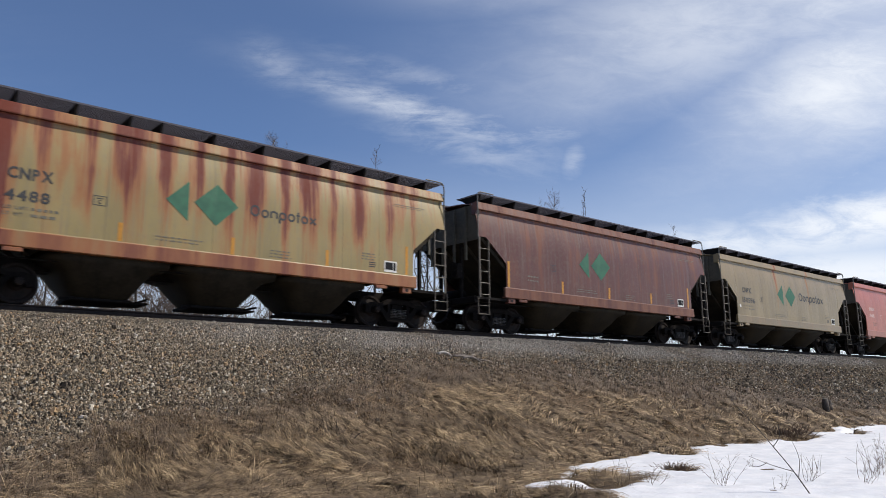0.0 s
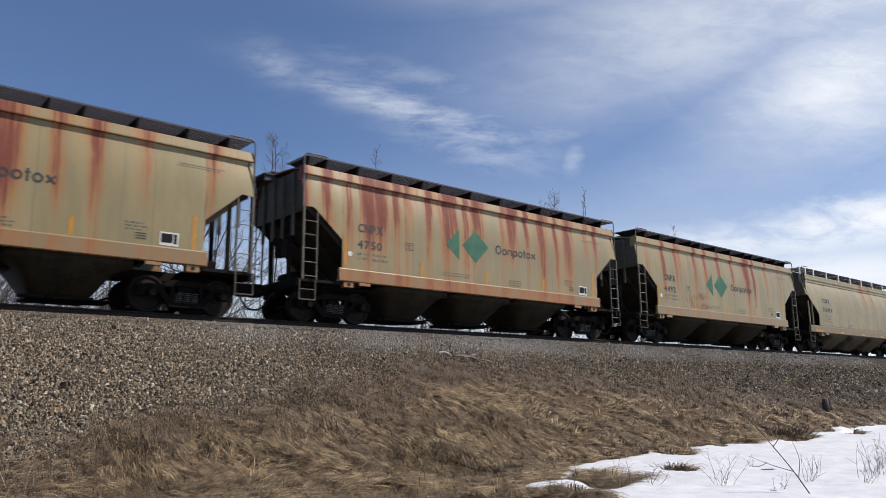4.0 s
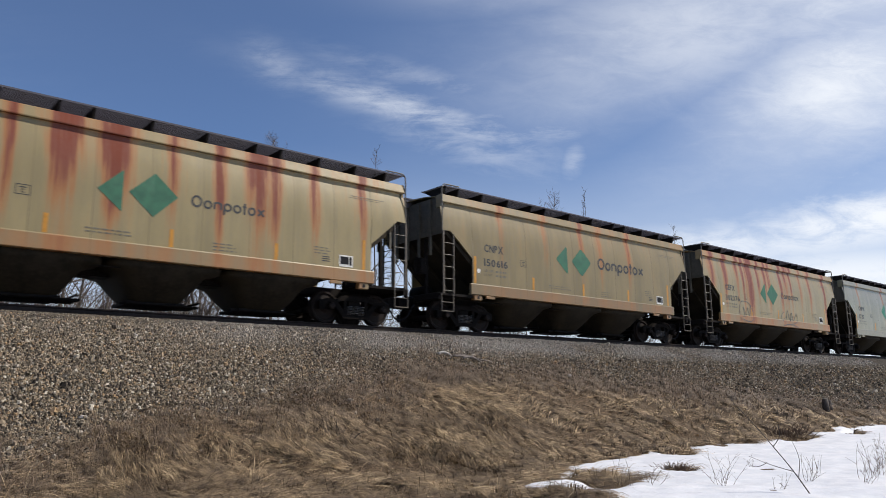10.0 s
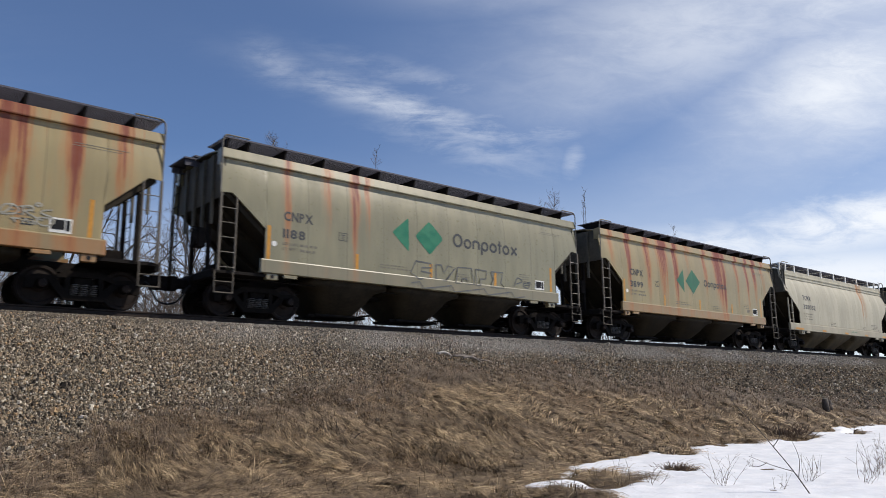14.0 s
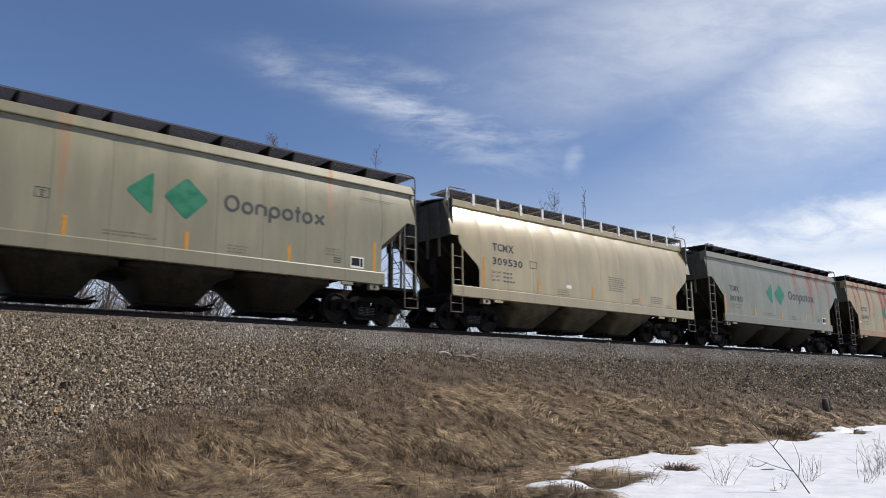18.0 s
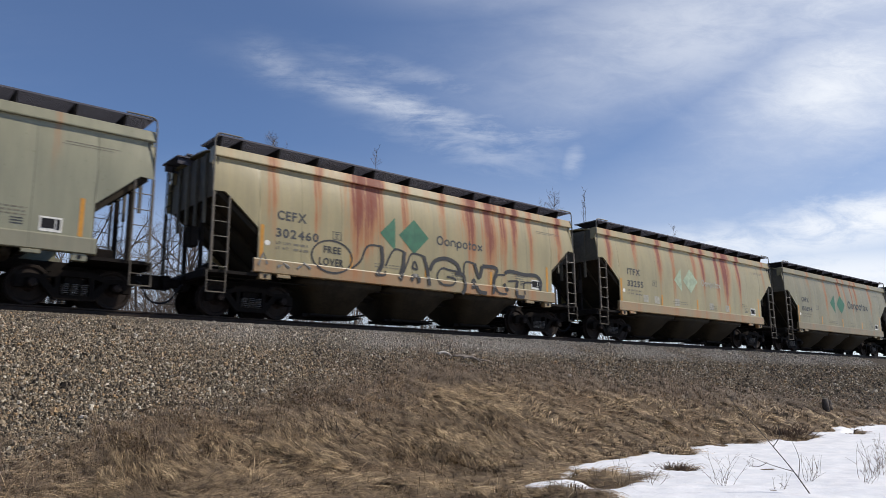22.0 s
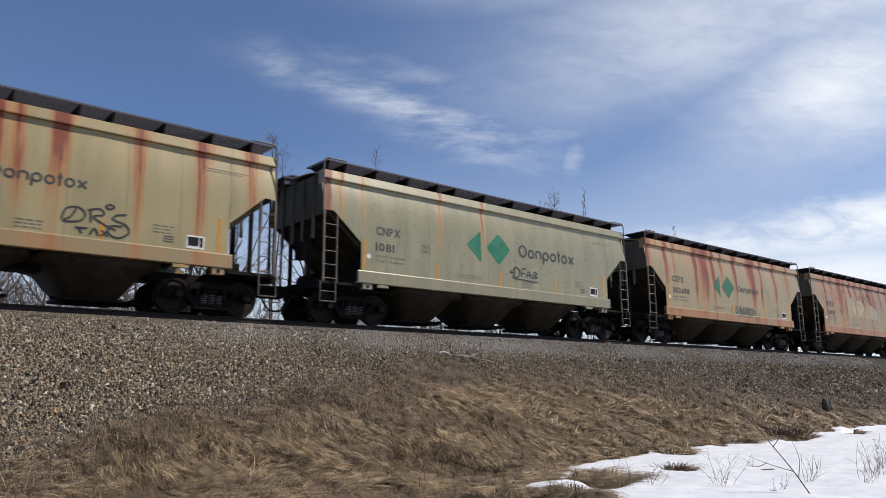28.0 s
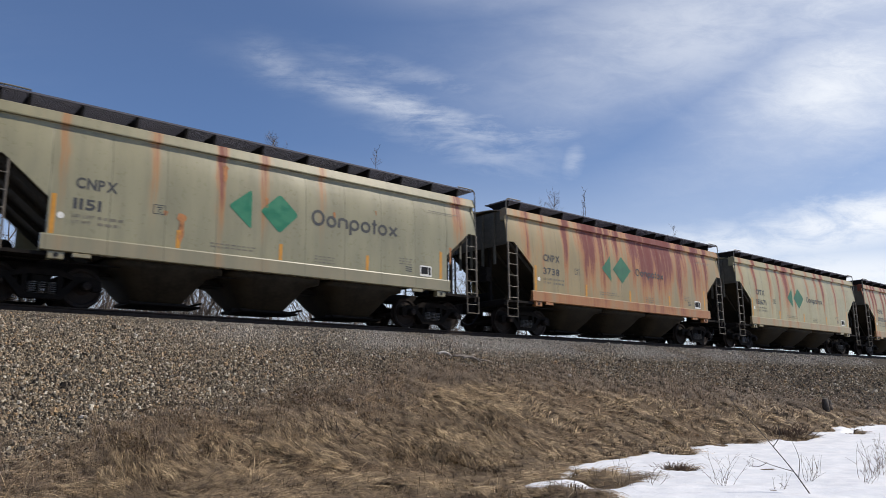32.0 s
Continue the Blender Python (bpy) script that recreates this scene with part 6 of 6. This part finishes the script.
# ---- bare trees behind the track, shrubs, stalks and dead wood ----
def grow(geo_trunk, geo_twig, rng, p, d, length, r, depth, spread=0.55):
    """A limb that forks into thinner ones."""
    pts, q, dd = [p], p.copy(), d.normalized()
    steps = 4 if depth < 2 else 3
    for _ in range(steps):
        dd = (dd + Vector((rng.gauss(0, 0.13), rng.gauss(0, 0.13), rng.gauss(0.05, 0.08)))).normalized()
        q = q + dd * length / steps
        pts.append(q.copy())
    (geo_trunk if depth < 1 else geo_twig).tube(pts, r, 6 if depth < 1 else (4 if depth < 3 else 3), r * 0.55, cap=False)
    if depth >= 4 or r < 0.004:
        return
    for _ in range(rng.randint(3, 5) if depth else rng.randint(8, 12)):
        t = rng.uniform(0.25, 1.0)
        i = min(int(t * steps), steps - 1)
        base = pts[i].lerp(pts[i + 1], t * steps - i)
        side = Vector((rng.gauss(0, 1), rng.gauss(0, 1), rng.gauss(0.25, 0.6))).normalized()
        grow(geo_trunk, geo_twig, rng, base, (dd * (1 - spread) + side * spread), length * rng.uniform(0.38, 0.62) * (1.15 - 0.4 * t), max(0.004, r * rng.uniform(0.32, 0.5)), depth + 1, spread + 0.05)


def tree_master(seed, height, girth, spread):
    rng = random.Random(seed)
    trunk, twigs = Geo(), Geo()
    grow(trunk, twigs, rng, Vector((0, 0, -0.3)), Vector((rng.gauss(0, 0.06), rng.gauss(0, 0.06), 1)), height, girth, 0, spread)
    tree = thing("bare_tree", "leafless grey-brown tree with fine bare twigs behind the track", "tree", group="bare trees behind the track")
    part("trunk", trunk, BARK, tree, smooth=True, fix=False)
    part("crown", twigs, TWIG, tree, smooth=True, fix=False)
    return tree


def slim_tree(seed, at, top, stems, bushy):
    """A tall thin tree whose fine tips show over the cars."""
    rng = random.Random(seed)
    z = bank_z(at[1])
    trunk, twigs = Geo(), Geo()
    for k in range(stems):
        h = (top - z) * (1.0 if k == 0 else rng.uniform(0.93, 0.985))
        lean = rng.gauss(0, 0.02)
        off = 0.0 if k == 0 else rng.choice((-1, 1)) * rng.uniform(0.3, 0.9)
        pts = [Vector((off * min(1.0, t * 2) + lean * h * t * t + 0.10 * math.sin(t * 7 + k), 0.1 * k + 0.08 * math.cos(t * 5), h * t - 0.2)) for t in [i / 14 for i in range(15)]]
        trunk.tube(pts, 0.07, 6, 0.010, cap=False)
        for _ in range(int(46 * (0.5 + bushy))):
            t = 1.0 - 0.45 * rng.random() ** 1.7
            i = min(int(t * 14), 13)
            p = pts[i].lerp(pts[i + 1], t * 14 - i)
            d = Vector((rng.gauss(0, 0.4 + bushy), rng.gauss(0, 0.5), rng.uniform(0.5, 1.0))).normalized()
            l = rng.uniform(0.25, 0.8) * (0.5 + bushy) * (1.6 - t) * 1.5
            q = p + d * l * 0.5 + Vector((rng.gauss(0, 0.04), rng.gauss(0, 0.04), 0.03))
            e = q + (d + Vector((0, 0, 0.35))).normalized() * l * 0.5
            twigs.tube([p, q, e], 0.009, 3, 0.004, cap=False)
            for _ in range(3):
                a = p.lerp(e, rng.uniform(0.35, 0.9))
                twigs.tube([a, a + Vector((rng.gauss(0, 0.5), rng.gauss(0, 0.5), rng.uniform(0.3, 1.0))) * l * 0.32], 0.006, 3, 0.003, cap=False)
    tree = thing("bare_tree", "tall thin leafless tree with fine twigs behind the track", "tree", (at[0], at[1], z), "bare trees behind the track")
    part("trunk", trunk, BARK, tree, smooth=True, fix=False)
    part("crown", twigs, TWIG, tree, smooth=True, fix=False)


def build_trees():
    rng = random.Random(21)
    masters = [tree_master(31, 9.0, 0.11, 0.50), tree_master(32, 8.0, 0.09, 0.45), tree_master(33, 10.5, 0.13, 0.42), tree_master(34, 6.5, 0.07, 0.55), tree_master(35, 12.0, 0.12, 0.38)]
    slim_tree(41, (17.0, 14.0), 11.0, 3, 0.55)
    slim_tree(42, (23.35, 14.0), 11.75, 1, 0.35)
    slim_tree(43, (38.2, 14.0), 11.6, 3, 0.75)
    slim_tree(44, (42.3, 14.0), 12.7, 2, 0.08)
    slim_tree(45, (53.6, 14.0), 11.4, 2, 0.45)
    # x, y, height of top above the rail, master
    spots = [(33.5, 15.0, 8.6, 2), (12.5, 15.0, 7.4, 4), (7.6, 13.5, 6.0, 1), (5.4, 14.5, 6.2, 3), (3.6, 12.0, 5.0, 3), (9.6, 15.0, 6.8, 0), (11.5, 12.5, 6.5, 1), (13.6, 13.0, 7.0, 0), (15.0, 16.0, 7.5, 3), (19.5, 12.5, 7.4, 1), (21.5, 16, 8.0, 0), (26, 13, 7.5, 3), (29, 15.5, 8.2, 1), (32, 13, 7.8, 0), (35, 16, 8.4, 3), (46, 14, 8.5, 1), (50, 16, 8.5, 0)]
    for i in range(70):
        spots.append((rng.uniform(1, 75) if i % 3 else rng.uniform(2, 18), rng.uniform(9.5, 26), rng.uniform(3.2, 6.2), rng.choice((0, 1, 3))))
    tall = [max(v.co.z for c in m.children for v in c.data.vertices) for m in masters]
    placed = [False] * 5
    for x, y, top, m in spots:
        z = bank_z(y) + 0.05
        s = (top - z) / tall[m]
        pose_m = Matrix.LocRotScale((x, y, z), Euler((0, 0, rng.uniform(0, 6.28))), (s, s, s))
        if not placed[m]:
            masters[m].matrix_basis = pose_m
            placed[m] = True
        else:
            o = copy_thing(masters[m], Matrix())
            o.matrix_basis = pose_m
    # a dense low thicket between the trees
    g = Geo()
    for i in range(4600):
        x, y = rng.uniform(0, 80) if i < 3200 else rng.uniform(3, 26), rng.uniform(8.5, 20)
        p = Vector((x, y, bank_z(y)))
        h = rng.uniform(1.6, 5.6)
        q = p + Vector((rng.gauss(0, 0.35), rng.gauss(0, 0.35), h * 0.5))
        t = q + Vector((rng.gauss(0, 0.5), rng.gauss(0, 0.5), h * 0.5))
        r = rng.uniform(0.008, 0.022)
        g.tube([p, q, t], r, 3, r * 0.4, cap=False)
        for _ in range(5):
            a = q.lerp(t, rng.uniform(-0.4, 0.9))
            b = a + Vector((rng.gauss(0, 0.6), rng.gauss(0, 0.4), rng.uniform(0.1, 0.7)))
            g.tube([a, b], r * 0.5, 3, r * 0.25, cap=False)
    tagged(new("thicket", g.mesh("thicket", TWIG, fix=False)), "dense leafless brush behind the railway track", "brush", kind="stuff")


def shrub(rng, x, y, z, height, stems, name="bare_shrub"):
    g = Geo()
    for _ in range(stems):
        p = Vector((rng.gauss(0, 0.06), rng.gauss(0, 0.06), -0.03))
        d = Vector((rng.gauss(0, 0.35), rng.gauss(0, 0.30), 1)).normalized()
        h = height * rng.uniform(0.55, 1.0)
        pts = [p]
        for i in range(4):
            d = (d + Vector((rng.gauss(0, 0.14), rng.gauss(0, 0.14), 0))).normalized()
            pts.append(pts[-1] + d * h / 4)
        g.tube(pts, 0.003, 4, 0.0014, cap=False)
        for _ in range(rng.randint(1, 4)):
            i = rng.randint(1, 3)
            e = Vector((rng.gauss(0, 0.6), rng.gauss(0, 0.6), 0.6)).normalized() * h * rng.uniform(0.12, 0.35)
            g.tube([pts[i], pts[i] + e * 0.5 + Vector((0, 0, 0.01)), pts[i] + e], 0.002, 3, 0.001, cap=False)
    ob = thing(name, "thin leafless shrub standing in the snow", "shrub", (x, y, z), "small bare shrubs")
    tagged(part("stem_tuft", g, STALK, ob, fix=False), kind="stuff")


def build_small():
    rng = random.Random(8)
    for x, y, h, n in ((10.42, -13.27, 0.62, 9), (11.7, -13.9, 0.55, 6), (9.7, -12.5, 0.50, 5), (10.01, -11.75, 0.85, 1), (13.4, -14.3, 0.75, 8), (12.5, -14.45, 0.70, 5), (12.7, -13.5, 0.5, 6), (13.6, -14.1, 0.6, 7), (12.0, -14.6, 0.5, 6), (14.6, -13.9, 0.5, 5), (15.5, -14.3, 0.55, 5),
                       (9.3, -12.3, 0.55, 3), (8.2, -11.2, 0.45, 2), (16.6, -13.4, 0.5, 5), (10.6, -14.0, 0.35, 5), (7.4, -10.1, 0.5, 2), (13.2, -12.2, 0.3, 3), (18.5, -12.5, 0.5, 4)):
        shrub(rng, x, y, bank_z(y) + (0.06 if snow_cover(x, y) > 0 else 0.0), h, n)
    # long forked sucker leaning over the snow
    sap = thing("sapling", "long thin leaning sapling with forked bare twigs", "sapling", (10.55, -14.48, TOE + 0.03))

    def reach(a, h):
        return (0.76 * a, -0.65 * a, h)
    g = Geo()
    g.tube(spline([reach(0, -0.06), reach(-0.25, 0.33), reach(-0.50, 0.66), reach(-0.69, 0.90), reach(-1.03, 1.29)], 4), 0.0095, 5, 0.003, cap=False)
    for way in (((-0.25, 0.33), (-0.55, 0.42), (-0.85, 0.54)), ((-0.19, 0.26), (-0.16, 0.50), (-0.23, 0.72)), ((-0.50, 0.66), (-0.40, 0.80), (-0.41, 0.98)), ((-0.60, 0.45), (-0.72, 0.40), (-0.84, 0.41))):
        g.tube(spline([reach(*q) for q in way], 4), 0.006, 4, 0.002, cap=False)
    part("stem", g, BARK, sap, fix=False)
    # dark clumps of old stems at the foot of the slope
    for x, y, h, n, w in ((31.9, -7.3, 0.42, 14, 0.10), (21.3, -8.95, 0.40, 380, 0.40), (12.0, -11.45, 0.24, 320, 0.19), (22.6, -8.6, 0.35, 40, 0.4), (7.4, -7.5, 0.35, 14, 0.15), (25.0, -7.4, 0.3, 20, 0.3)):
        g = Geo()
        for _ in range(n):
            p = Vector((rng.gauss(0, w), rng.gauss(0, w * 0.6), -0.05))
            near = max(0.25, 1 - (p.x / w) ** 2 * 0.30)
            t = p + Vector((p.x * 0.5 + rng.gauss(0, 0.07), p.y * 0.5 + rng.gauss(0, 0.06), near * h * rng.uniform(0.45, 1.05)))
            g.tube([p, p.lerp(t, 0.5) + Vector((rng.gauss(0, 0.02), 0, 0.03)), t], rng.uniform(0.005, 0.012), 4, 0.003, cap=False)
        ob = thing("stem_clump", "dark clump of broken old stems in the grass", "plant", (x, y, ground_z(x, y)), "stem clumps")
        tagged(part("stem_tuft", g, BARK if n < 30 else STALK, ob, fix=False), kind="stuff")
    # a dark broken stump of two stems
    stump = thing("tree_stump", "dark broken stump of two stems in the grass", "stump", (28.05, -7.5, ground_z(28.05, -7.5)))
    for x, h, r in ((-0.17, 0.36, 0.13), (0.15, 0.30, 0.11)):
        part("stem", Geo().tube([(x, 0, -0.1), (x + 0.01, 0, h * 0.5), (x - 0.02, 0, h)], r, 7, r * 0.75), BARK, stump, smooth=True)
    # grey dead wood on the stones
    wood = thing("driftwood", "twisted silvery dead branches lying on the ballast", "dead wood", (13.35, -3.95, ground_z(13.35, -3.95) + 0.06))
    for p, r in (([(-0.35, 0.25, 0.12), (-0.15, 0.2, 0.16), (0.0, 0.05, 0.03)], 0.05), ([(-0.05, 0.0, 0.06), (0.3, -0.15, 0.05), (0.7, -0.25, -0.06)], 0.035), ([(0.1, -0.25, 0.0), (0.35, -0.35, 0.02), (0.55, -0.5, -0.12)], 0.03),
                 ([(0.2, -0.05, 0.10), (0.45, -0.22, 0.04), (0.6, -0.45, -0.05)], 0.022), ([(0.5, -0.1, 0.0), (0.8, -0.3, -0.05), (1.1, -0.35, -0.1)], 0.025), ([(0.3, -0.4, 0.05), (0.42, -0.3, 0.12), (0.46, -0.2, 0.2)], 0.018)):
        part("branch", Geo().tube(spline(p, 4), r * 1.1, 6, r * 0.4), DEADWOOD if r < 0.04 else WOOD_GREY, wood, smooth=True)
    # a few large pale stones
    for x, y, s in ((3.35, -6.6, 0.07), (8.6, -6.1, 0.08), (17.0, -4.9, 0.09), (5.2, -3.1, 0.05), (15.6, -4.7, 0.06)):
        g = Geo()
        prof = [(0.0, -0.7), (0.6, -0.6), (0.95, -0.15), (0.85, 0.35), (0.4, 0.62), (0.0, 0.65)]
        g.lathe([(r * s, t * s * 0.7) for r, t in prof], (0, 0, 0), 2, 7)
        g.v = [(a * rng.uniform(0.85, 1.15), b * rng.uniform(0.85, 1.15), c) for a, b, c in g.v]
        ob = new("stone", g.mesh("stone", WOOD_GREY))
        ob.location = (x, y, ground_z(x, y) + s * 0.4)
        tagged(ob, "pale rounded stone among the crushed ballast", "stone", "larger pale stones")


build_trees()
build_small()
build_ballast()
build_grass()


# ---- the train runs past ----
def run(t):
    """Metres that the train has gone after t seconds; it slows slightly."""
    return 0.07 + 13.95246 * t - 0.008427 * t ** 2 - 1.7039e-4 * t ** 3 + 4.8169e-6 * t ** 4


def motions():
    times = [i * 2.0 for i in range(17)]
    for i, row in enumerate(CARS):
        x0 = 7.94 - PITCH_M * (i - 3)
        walk(row[1], [(t, pose(x0 + run(t), 0, 0)) for t in times])
        # the wheels turn while their car is near; out on the line they are keyed at rest
        passing = [k / FPS for k in range(961) if -13.0 < x0 + run(k / FPS) < 70.0]
        spin = [0.0] + [t for t in passing if 0.0 < t < 32.0] + [32.0]
        for truck in row[1].children:
            if base_name(truck) != "truck":
                continue
            for wheel in truck.children:
                if base_name(wheel) == "wheelset":
                    x, y, z = wheel.location
                    walk(wheel, [(t, pose(x, y, z, 0, math.degrees((run(min(max(t, passing[0]), passing[-1])) - run(passing[0])) / 0.457), 0)) for t in spin])


motions()
